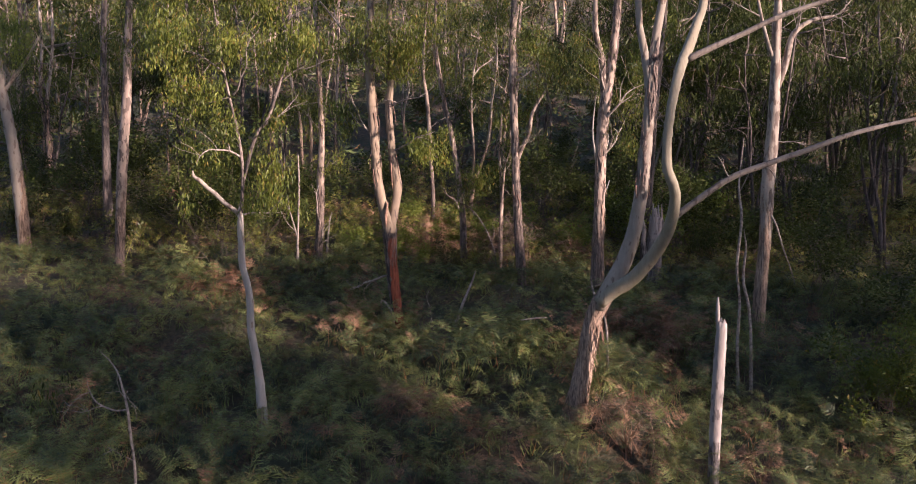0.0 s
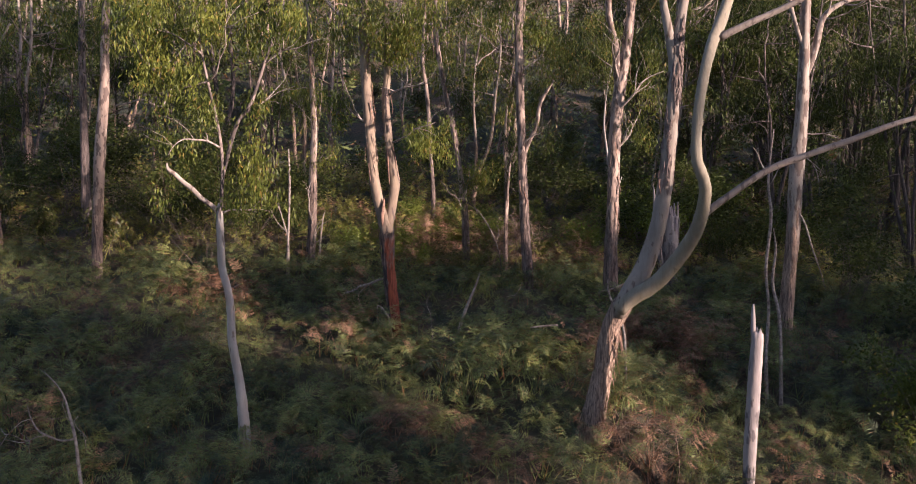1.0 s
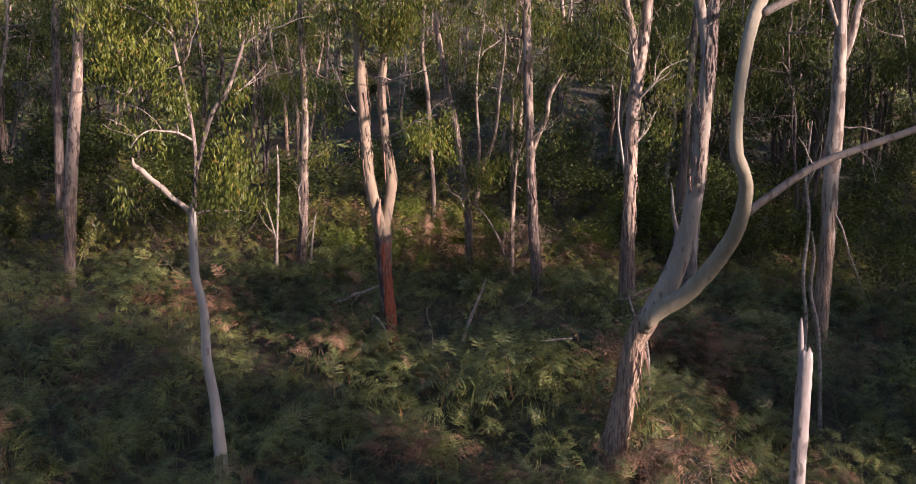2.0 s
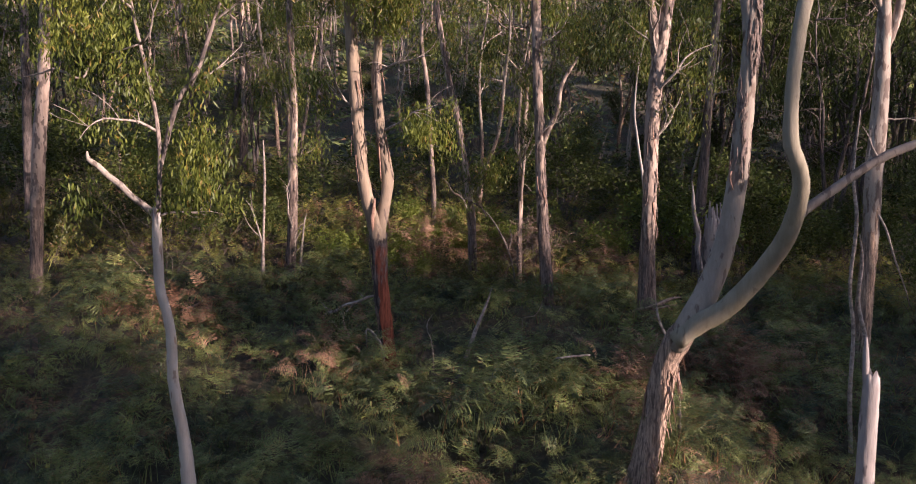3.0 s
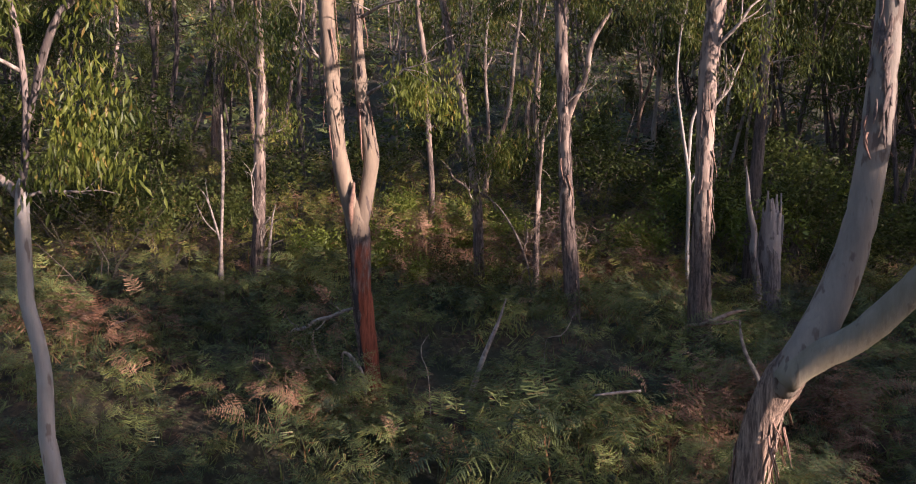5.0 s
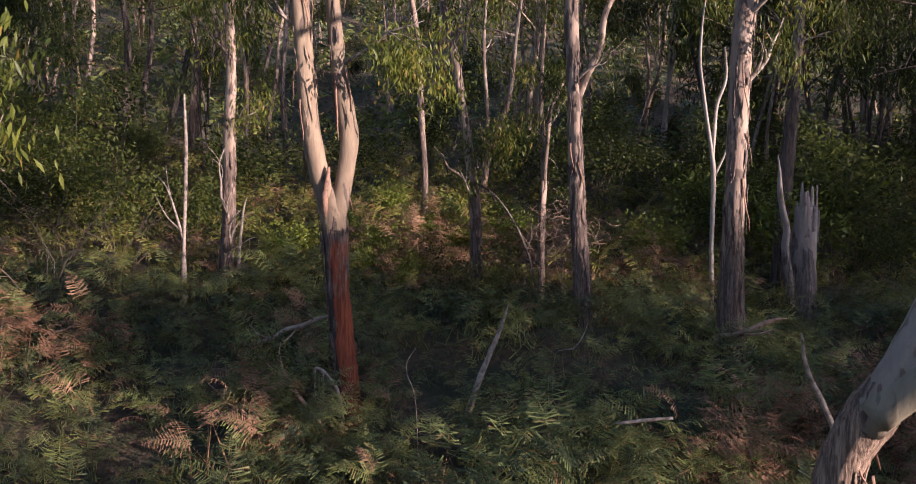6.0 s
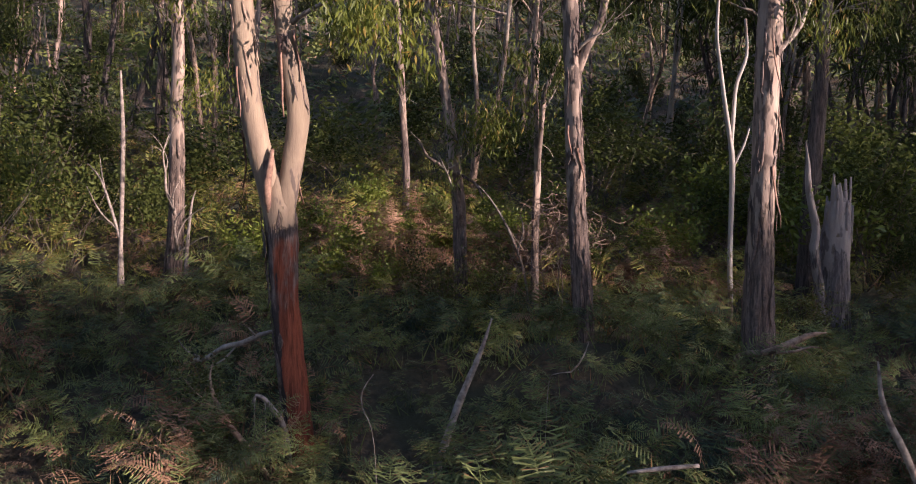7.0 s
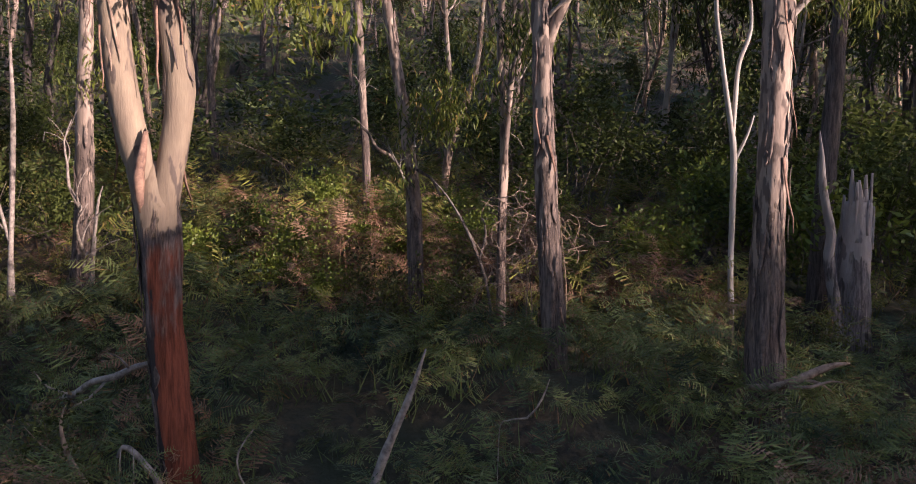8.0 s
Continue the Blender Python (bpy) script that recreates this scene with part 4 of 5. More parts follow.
dead_stick("broken bleached branch at a red-footed trunk's base", [(-1.99, 20.0, 0.72, 0.012), (-1.95, 20.02, 0.8, 0.024), (-1.86, 20.02, 0.75, 0.028), (-1.76, 20.06, 0.6, 0.03), (-1.68, 20.1, 0.42, 0.034), (*down(-1.62, 20.12), 0.03)], 8, 0, [[(-1.96, 20.0, 0.78, 0.007), (-1.965, 19.98, 0.6, 0.006), (-1.955, 19.97, 0.4, 0.004)], [(-1.86, 20.0, 0.74, 0.007), (-1.85, 19.98, 0.55, 0.005), (-1.85, 19.97, 0.38, 0.003)], [(-1.74, 20.03, 0.57, 0.01), (-1.7, 20.0, 0.6, 0.006), (-1.66, 19.98, 0.66, 0.003)]])
dead_stick("leaning brown bark-stripped branch among ferns", [(*down(-1.78, 19.95), 0.03), (-1.95, 19.92, 0.2, 0.03), (-2.18, 19.9, 0.5, 0.028), (-2.34, 19.9, 0.78, 0.022), (-2.4, 19.92, 1.0, 0.012), (-2.38, 19.95, 1.15, 0.004)], 8, 0, [[(-2.3, 19.9, 0.7, 0.01), (-2.5, 19.85, 0.85, 0.008), (-2.62, 19.8, 1.02, 0.003)]], DRY)
dead_stick("splintered fallen branch with a brown broken end", [(*down(3.75, 22.1), 0.03), (3.62, 21.6, 0.92, 0.03), (3.82, 21.3, 1.02, 0.042), (4.0, 21.22, 1.1, 0.046), (4.2, 21.2, 1.2, 0.042), (4.36, 21.2, 1.26, 0.03), (4.52, 21.2, 1.28, 0.008)], 9, 0, [[(3.92, 21.17, 1.05, 0.022), (4.1, 21.1, 1.07, 0.018), (4.28, 21.08, 1.13, 0.012), (4.4, 21.05, 1.12, 0.004)], [(4.05, 21.2, 1.12, 0.02), (4.2, 21.15, 1.1, 0.014), (4.3, 21.1, 1.03, 0.005)]], DRY)
dead_stick("pale straight stick lying on fern fronds", [(1.54, 18.4, 0.56, 0.014), (1.88, 18.4, 0.60, 0.022), (2.14, 18.4, 0.62, 0.018)], 7)
dead_stick("upright crooked pale stick among ferns", [(*down(3.42, 17.3), 0.035), (3.36, 17.3, 0.6, 0.028), (3.22, 17.3, 1.05, 0.025), (3.1, 17.3, 1.28, 0.021), (3.03, 17.3, 1.48, 0.018), (3.0, 17.3, 1.72, 0.006)])
dead_stick("thin crooked sapling stem with no leaves", [(*down(6.75, 18.4), 0.04), (6.7, 18.4, -0.12, 0.036), (6.73, 18.4, 1.0, 0.034), (6.65, 18.4, 1.84, 0.032), (6.73, 18.4, 2.95, 0.03), (6.65, 18.4, 3.77, 0.024), (6.74, 18.4, 4.87, 0.01)], 8, 0, [[(6.66, 18.4, 3.6, 0.014), (6.85, 18.3, 4.1, 0.01), (6.9, 18.3, 4.6, 0.005)]])
dead_stick("thin wavy sapling stem with no leaves", [(*down(7.05, 18.4), 0.045), (7.02, 18.4, 0.03, 0.04), (6.95, 18.4, 0.87, 0.036), (6.8, 18.4, 1.56, 0.032), (6.85, 18.4, 2.26, 0.024), (6.79, 18.4, 2.74, 0.008)])
dead_stick("bare pale shrub stem with thin forks", [(*down(-4.85, 23.6), 0.035), (-4.87, 23.6, 2.13, 0.028), (-4.92, 23.6, 2.41, 0.026), (-5.03, 23.6, 2.79, 0.022), (-5.16, 23.6, 3.16, 0.016), (-5.34, 23.6, 3.38, 0.006)], 7, 0, [[(-5.03, 23.6, 2.79, 0.015), (-5.12, 23.6, 3.16, 0.012), (-5.16, 23.6, 3.51, 0.005)], [(-4.92, 23.6, 2.41, 0.015), (-5.17, 23.6, 2.67, 0.012), (-5.36, 23.6, 3.04, 0.005)]])
dead_stick("short pale stem with a broken tip", [(*down(-4.06, 24.0), 0.04), (-4.04, 24.0, 1.83, 0.032), (-4.0, 24.0, 2.31, 0.027), (-3.94, 24.0, 2.8, 0.018), (-3.88, 24.0, 2.99, 0.006)], 7)
dead_stick("thin arching twig over ferns", [(*down(1.1, 20.5), 0.004), (1.1, 20.3, 0.7, 0.004), (1.12, 20.05, 1.02, 0.005), (1.31, 20.0, 1.06, 0.008), (1.43, 20.0, 1.22, 0.008), (1.49, 20.0, 1.38, 0.003)], 6)
dead_stick("small pale sprig among ferns", [(*down(-0.6, 19.2), 0.005), (-0.64, 19.1, 0.6, 0.004), (-0.73, 19.0, 0.94, 0.007), (-0.73, 19.0, 1.1, 0.007), (-0.63, 19.0, 1.25, 0.005)], 6)
dead_stick("thin pale forked stick leaning over ferns", [(*down(-6.3, 21.6), 0.02), (-6.1, 21.5, 0.95, 0.022), (-5.85, 21.5, 1.05, 0.018), (-5.5, 21.5, 1.25, 0.006)], 6)
dead_stick("thin bare upright stick", [(*down(-4.9, 23.6), 0.045), (-4.88, 23.6, 1.91, 0.037), (-4.84, 23.6, 2.8, 0.033), (-4.81, 23.6, 3.82, 0.03), (-4.83, 23.6, 4.74, 0.016)])
dead_stick("grey dead branch standing with a forked top", [(*down(1.22, 23.4), 0.04), (1.15, 23.4, 1.6, 0.017), (1.02, 23.4, 2.1, 0.019), (0.82, 23.5, 2.55, 0.017), (0.6, 23.6, 2.9, 0.012), (0.42, 23.7, 3.1, 0.008)], 8, 0, [[(1.02, 23.4, 2.1, 0.02), (1.1, 23.4, 2.42, 0.016), (1.06, 23.4, 2.62, 0.006)]], BOUGH)
bare = thing("bare_shrub", foot(-4.4, 10.4), "small bare shrub with a few withered leaves", "shrub")
limb("stem", [(*down(-4.3, 10.4), 0.024), (-4.35, 10.4, -0.9, 0.021), (-4.36, 10.4, -0.2, 0.02), (-4.41, 10.4, 0.29, 0.019), (-4.44, 10.4, 0.62, 0.017), (-4.5, 10.4, 0.9, 0.014), (-4.56, 10.4, 1.12, 0.011), (-4.66, 10.4, 1.28, 0.008), (-4.8, 10.4, 1.42, 0.003)], STICK, bare, "", 8, 0.06)
limb("branch", [(-4.44, 10.4, 0.62, 0.014), (-4.58, 10.38, 0.6, 0.013), (-4.75, 10.36, 0.67, 0.012), (-4.87, 10.38, 0.74, 0.01), (-4.96, 10.4, 0.9, 0.006), (-4.98, 10.4, 1.02, 0.003)], STICK, bare, "", 7, 0.06)
twigs("branch", bare, [((-4.75, 10.36, 0.67), (-0.8, 0, -0.3), 0.5, 0.007, 3), ((-4.93, 10.4, 0.85), (-1, 0, 0.1), 0.55, 0.006, 3), ((-4.5, 10.4, 0.95), (0.15, 0.1, -1), 0.4, 0.006, 2), ((-4.56, 10.4, 1.1), (-0.3, 0.1, -1), 0.5, 0.005, 2), ((-4.37, 10.4, -0.1), (-0.8, -0.1, 0.4), 0.4, 0.006, 2)], STICK, 70)
tagged(crown("leaf_spray", [(-5.45, 10.4, 0.85, 0.08, 0.08, 0.12), (-5.2, 10.4, 0.5, 0.1, 0.1, 0.1), (-4.6, 10.4, 0.6, 0.06, 0.06, 0.2)], 60, 0.12, 0.8, GUM_LEAF, bare, 71, "", spray=5, spread=0.05), kind="stuff")


# ---- forest further up the slope ----
def forest_tree(seed, label, mat, height, leaf, n, size=0.27, forks=2, clump=170, tight=0.25):
    """A whole gum tree at the origin, to be copied: one to three stems, fine branches and a broken crown."""
    rng = np.random.default_rng(seed)
    t = thing("gum_tree", (0, 0, 0), label, "tree", "gum trees of the far slope")
    blobs, starts = [], []
    for s in range(int(rng.integers(1, 4))):
        lean = rng.normal(0, 0.06, 2) + (0 if s == 0 else rng.normal(0, 0.08, 2))
        h = height * rng.uniform(0.75, 1.0)
        r = 0.018 * height * rng.uniform(0.35, 0.6)
        pts, p = [], np.array((0.12 * s, 0.05 * s, -0.4))
        for k in range(7):
            pts.append((*p, r * (1 - 0.8 * k / 6)))
            p = p + np.array((*(lean * h / 6 + rng.normal(0, 0.12, 2)), h / 6))
        limb("trunk" if s == 0 else "stem", pts, mat, t, "", 8, 0.5, 0.08, 0, seed + s)
        for k in (3, 4, 5, 6):
            for _ in range(2):
                a, q = rng.uniform(0, 6.28), pts[k]
                reach = height * rng.uniform(0.08, 0.2)
                d = np.array((np.cos(a), np.sin(a), rng.uniform(0.2, 0.9)))
                starts.append((q[:3], d, reach * 1.2, 0.035, forks))
                tip = np.array(q[:3]) + d * reach
                for _ in range(2):
                    blobs.append((*(tip + rng.normal(0, 0.35 * reach, 3)), reach * rng.uniform(0.2, 0.4), reach * rng.uniform(0.2, 0.4), reach * rng.uniform(0.2, 0.4)))
    twigs("branchwork", t, starts, mat, seed + 7, joined=True)
    crown("crown", blobs, n, size, 0.65, leaf, t, seed + 8, "", spread=0.16, width=0.10, clump=clump, tight=tight)
    return t


def shrub(seed, label, leaf, wide, tall, n, length=0.16, droop=0.25, width=0.3, name="shrub", group="understorey shrubs"):
    rng = np.random.default_rng(seed)
    t = thing(name, (0, 0, 0), label, "shrub", group)
    blobs, starts = [], []
    for _ in range(9):
        a, r = rng.uniform(0, 6.28), wide * rng.uniform(0.1, 0.6)
        top = tall * rng.uniform(0.4, 1.0)
        blobs.append((r * np.cos(a), r * np.sin(a), top * 0.85, wide * rng.uniform(0.2, 0.4), wide * rng.uniform(0.2, 0.4), tall * rng.uniform(0.12, 0.25)))
        starts.append(((0.05 * np.cos(a), 0.05 * np.sin(a), -0.1), (r * np.cos(a), r * np.sin(a), top), top * 1.1, 0.011, 2))
    twigs("branchwork", t, starts, TWIG, seed + 1, joined=True)
    crown("foliage", blobs, n, length, droop, leaf, t, seed + 2, "", width=width, spread=0.10, clump=80, tight=0.16)
    return t


def scatter(kinds, spots, sizes, seed):
    """Places copies of the kinds on the soil; the first of each kind is used itself."""
    rng = np.random.default_rng(seed)
    used = set()
    for (x, y), s in zip(spots, sizes):
        k = int(rng.integers(len(kinds)))
        m = Matrix.Translation((x, y, float(rise(x, y)) - 0.05)) @ Matrix.Rotation(rng.uniform(0, 6.28), 4, "Z") @ Matrix.Diagonal((s, s, s * rng.uniform(0.9, 1.15), 1))
        if k in used:
            copy_thing(kinds[k], m)
        else:
            used.add(k)
            pending.append((kinds[k], m))


pending = []
rng = np.random.default_rng(101)
FAR = [forest_tree(200, "slim pale gum tree with hanging green crown", GUM_PINK, 11, GUM_LEAF, 2600),
       forest_tree(210, "several-stemmed white gum tree with sunlit leaves", GUM_WHITE, 9, GUM_LEAF, 2600),
       forest_tree(220, "grey gum tree with an olive crown", GUM_GREY, 12, GUM_LEAF_OLIVE, 2600),
       forest_tree(230, "thin gum tree with a sparse olive crown", GUM_PINK, 10, GUM_LEAF_OLIVE, 2000),
       forest_tree(240, "young bushy gum tree with low green leaves", GUM_WHITE, 6.5, GUM_LEAF, 2400),
       forest_tree(250, "tall bare-stemmed gum tree with thin crown", GUM_WHITE, 13, GUM_LEAF_OLIVE, 1800)]
spots, sizes = [], []
for _ in range(4000):
    y = 31.5 + 82 * rng.uniform() ** 1.6
    x = rng.uniform(-1, 1) * (6 + 0.62 * y)
    if any((x - a) ** 2 + (y - b) ** 2 < (2.0 + 0.02 * y) ** 2 for a, b in spots):
        continue
    spots.append((x, y))
    sizes.append(rng.uniform(0.75, 1.25))
    if len(spots) >= 135:
        break
scatter(FAR, spots, sizes, 102)
STEMS = [forest_tree(270, "thin sunlit pale gum stem with few leaves", GUM_FLAKY, 12, GUM_LEAF, 1300), forest_tree(281, "slim pinkish gum stem with a sparse top", GUM_PINK, 13, GUM_LEAF_YELLOW, 1500)]
spots, sizes = [], []
while len(spots) < 34:
    y = 30 + 38 * rng.uniform() ** 1.3
    x = rng.uniform(-1, 1) * (3 + 0.5 * y)
    if all((x - a) ** 2 + (y - b) ** 2 > 1.4 ** 2 for a, b in spots):
        spots.append((x, y))
        sizes.append(rng.uniform(0.7, 1.15))
scatter(STEMS, spots, sizes, 105)
# dark-leaved trees whose leaf colour carries the gloom of the background
GLOOM = forest_tree(260, "dense-crowned tree with dark leaves, shade put into their colour", GUM_GREY, 9, DARK_LEAF, 5200, 0.2)
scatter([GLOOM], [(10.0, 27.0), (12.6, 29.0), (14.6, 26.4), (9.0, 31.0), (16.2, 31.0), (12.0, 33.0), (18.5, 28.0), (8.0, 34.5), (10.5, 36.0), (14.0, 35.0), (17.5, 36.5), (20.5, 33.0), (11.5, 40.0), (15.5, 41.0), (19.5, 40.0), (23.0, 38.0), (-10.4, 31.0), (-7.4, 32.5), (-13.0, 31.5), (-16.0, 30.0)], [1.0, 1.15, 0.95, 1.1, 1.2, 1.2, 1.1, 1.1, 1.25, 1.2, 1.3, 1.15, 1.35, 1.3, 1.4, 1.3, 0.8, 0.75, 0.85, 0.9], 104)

SHRUBS = [shrub(300, "dense understorey shrub with dark leaves, shade put into their colour", DARK_LEAF, 1.3, 2.2, 2000, 0.10, 0.3, 0.2),
          shrub(310, "broad-leaved shrub with dark green leaves, shade put into their colour", DARK_LEAF, 1.0, 3.2, 2200, 0.10, 0.3, 0.2),
          shrub(320, "olive shrub with fine hanging leaves", GUM_LEAF_OLIVE, 1.0, 1.8, 1500, 0.14, 0.5, 0.2)]
spots, sizes = [], []
for _ in range(3000):
    y = 24.5 + 40 * rng.uniform() ** 1.4
    x = rng.uniform(-1, 1) * (5 + 0.6 * y)
    if any((x - a) ** 2 + (y - b) ** 2 < 1.5 ** 2 for a, b in spots) or (-4.5 < x < 3.2 and y < 33) or (-14 < x < 0 and 33 < y < 38):
        continue
    spots.append((x, y))
    sizes.append(rng.uniform(0.6, 1.2))
    if len(spots) >= 100:
        break
scatter(SHRUBS, spots, sizes, 103)

for i, (x, y, s) in enumerate(((-8.2, 26.0, 1.1), (-9.0, 27.2, 1.2), (-10.2, 26.4, 1.0), (-8.4, 28.6, 1.3), (-5.4, 28.4, 1.2), (-12.6, 27.0, 1.3), (-13.8, 28.4, 1.2), (-11.6, 28.8, 1.3), (-2.6, 30.5, 1.2), (-0.6, 31.6, 1.2), (1.6, 30.2, 1.3), (3.0, 29.0, 1.2), (6.0, 27.4, 1.2), (7.6, 26.4, 1.3), (9.4, 25.6, 1.2), (11.4, 24.8, 1.3), (4.8, 30.2, 1.3), (10.4, 22.6, 1.1), (12.2, 21.2, 1.2))):
    copy_thing(SHRUBS[i % 2], Matrix.Translation((x, y, float(rise(x, y)) - 0.05)) @ Matrix.Rotation(2.1 * i, 4, "Z") @ Matrix.Diagonal((s * 1.2, s * 1.2, s * 0.9, 1)))

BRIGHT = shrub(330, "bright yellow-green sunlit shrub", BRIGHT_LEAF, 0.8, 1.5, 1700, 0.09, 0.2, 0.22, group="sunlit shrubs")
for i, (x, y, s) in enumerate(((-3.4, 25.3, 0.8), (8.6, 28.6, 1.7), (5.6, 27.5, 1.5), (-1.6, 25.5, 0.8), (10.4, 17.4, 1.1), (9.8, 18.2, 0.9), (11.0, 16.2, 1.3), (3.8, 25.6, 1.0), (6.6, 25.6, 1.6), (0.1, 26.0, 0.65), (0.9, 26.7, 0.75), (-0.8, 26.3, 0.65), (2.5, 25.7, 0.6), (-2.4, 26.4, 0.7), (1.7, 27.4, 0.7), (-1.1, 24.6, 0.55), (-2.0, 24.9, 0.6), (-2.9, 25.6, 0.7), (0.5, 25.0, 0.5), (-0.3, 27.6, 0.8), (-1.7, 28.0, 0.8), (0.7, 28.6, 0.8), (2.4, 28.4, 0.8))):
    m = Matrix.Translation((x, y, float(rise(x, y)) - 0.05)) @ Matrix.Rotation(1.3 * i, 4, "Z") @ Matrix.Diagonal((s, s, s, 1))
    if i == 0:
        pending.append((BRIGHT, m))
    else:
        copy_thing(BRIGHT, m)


OLIVE = shrub(340, "large airy yellow-green shrub with fine twigs", GUM_LEAF_YELLOW, 1.7, 3.6, 3600, 0.12, 0.35, 0.2, group="olive shrubs")
OLIVE_AT = [(9.3, 16.9, 0.92), (11.2, 18.0, 1.0), (12.6, 17.0, 1.0)]
SAPLING = shrub(360, "bushy young gum with soft green leaves", GUM_LEAF, 1.7, 4.7, 2800, 0.12, 0.55, 0.14, group="young gums")
SAPLING_AT = [(-7.0, 23.2, 1.0)]
SILVER = shrub(350, "small grey-green fine-leaved shrub", GUM_LEAF_OLIVE, 0.45, 1.5, 1500, 0.06, 0.1, 0.28, group="grey-green shrubs")
SILVER_AT = [(0.62, 23.9, 1.0), (-0.05, 23.7, 0.8), (-0.5, 24.6, 0.8), (5.4, 23.4, 0.7), (-2.55, 19.95, 0.8)]
for kind, ats in ((SAPLING, SAPLING_AT), (OLIVE, OLIVE_AT), (SILVER, SILVER_AT)):
    for i, (x, y, s) in enumerate(ats):
        m = Matrix.Translation((x, y, float(rise(x, y)) - 0.05)) @ Matrix.Rotation(1.7 * i, 4, "Z") @ Matrix.Diagonal((s, s, s, 1))
        if i == 0:
            pending.append((kind, m))
        else:
            copy_thing(kind, m)


def tangle(label, spots, n, seed, size):
    """Dry twigs caught in a heap: crooked pieces, joined."""
    rng = np.random.default_rng(seed)
    x, y, z = spots[0]
    t = thing("twig_tangle", foot(x, y), label, "dry twigs")
    pieces = []
    for _ in range(n):
        c = np.array(spots[int(rng.integers(len(spots)))]) + rng.normal(0, size, 3) * (1, 0.6, 0.8)
        d = rng.normal(size=3) * (1, 0.6, 0.9)
        pieces.append(tube(wander(c, d, rng.uniform(0.2, 0.6), rng.uniform(0.002, 0.005), rng, 5, 0, 0.5), t.location, 4, 0.15, 0.05, 0, int(rng.integers(9999))))
    for x, y, z in spots:
        pieces.append(tube([(x, y, float(rise(x, y)) - 0.1, 0.009), (x + 0.12, y + 0.1, (z + float(rise(x, y))) / 2, 0.008), (x, y, z + 0.3, 0.004)], t.location, 4, 0.2, 0.05))
    tagged(part("dry_brush", mesh_of("dry_brush", *join(pieces), DRY, True), t), kind="stuff")


tangle("tangle of dry brown twigs and bark caught between thin trunks", [(1.55, 23.2, 2.2), (1.5, 23.3, 2.7), (2.0, 23.4, 2.4), (1.3, 23.3, 2.0)], 170, 81, 0.22)
tangle("heap of pale dry sticks at a white gum's foot", [(3.0, 15.7, -0.9), (3.5, 15.6, -1.0), (3.9, 15.4, -1.1)], 70, 82, 0.25)
tangle("dry twigs beside a red-footed trunk", [(-2.6, 19.4, 0.2), (-2.9, 19.6, 0.3)], 40, 84, 0.18)

# ---- bracken ----
def hummock(x, y):
    """Slow unevenness of the growth, about -1 to 1."""
    return noise.noise((0.55 * x, 0.55 * y, 3.7)) * 1.3 + 0.5 * noise.noise((1.3 * x, 1.3 * y, 9.1))


def frond(length, pairs, fine, seed):
    """One bracken frond: a bare stalk, then a triangular arching blade of paired pinnae. fine: pinnules to a pinna's side, 0 for plain pinnae."""
    rng = np.random.default_rng(seed)
    v, f = [], []

    def tri(a, b, c):
        v.extend((a, b, c))
        f.append((len(v) - 3, len(v) - 2, len(v) - 1))

    stalk = rng.uniform(0.3, 0.8)
    rise0, fall = rng.uniform(0.9, 1.2), rng.uniform(1.2, 1.9)

    def spine(s):
        if s < 0:
            return np.array((0.25 * stalk * (1 + s), 0, stalk * (1 + s)))
        a = rise0 - fall * s
        x = (np.sin(rise0) - np.sin(a)) / fall
        z = (np.cos(a) - np.cos(rise0)) / fall
        return np.array((0.25 * stalk + length * x, 0, stalk + length * z))

    w = 0.012
    tri(np.array((0, -w, 0)), np.array((0, w, 0)), spine(0))
    for i in range(4):
        a, b = spine(i / 4), spine((i + 1) / 4)
        tri(a + (0, -w / 2, 0), a + (0, w / 2, 0), b)
    for i in range(pairs):
        s = 0.02 + 0.96 * i / pairs
        at = spine(s)
        ahead = spine(min(s + 0.05, 1)) - at
        ahead /= np.linalg.norm(ahead) + 1e-9
        reach = length * 0.40 * (1 - s) ** 0.85 * (0.75 + 0.25 * min(1, s * 8)) * rng.uniform(0.6, 1.15) + 0.02
        for sgn in (-1, 1):
            go = np.array((0, sgn, 0)) + ahead * 0.45 + np.array((0, 0, rng.uniform(-0.8, 0.25)))
            go /= np.linalg.norm(go)
            wide = 0.34 * length / pairs * (1.15 - 0.4 * s)
            if not fine:
                mid = at + go * reach * 0.4
                tri(at, mid + ahead * wide, at + go * reach)
                tri(at, at + go * reach, mid - ahead * wide)
                continue
            nrm = np.cross(go, ahead)
            tri(at - ahead * wide * 0.16, at + ahead * wide * 0.16, at + go * reach)
            for k in range(fine):
                q = at + go * reach * (k + 0.3) / fine
                step = reach / fine
                ln = wide * 1.15 * (1 - 0.75 * (k + 0.3) / fine)
                for side in (-1, 1):
                    tip = q + ahead * side * ln + go * step * 0.55 - nrm * 0.1 * ln
                    tri(q - go * step * 0.5, q + go * step * 0.5, tip)
    return np.array(v), np.array(f)


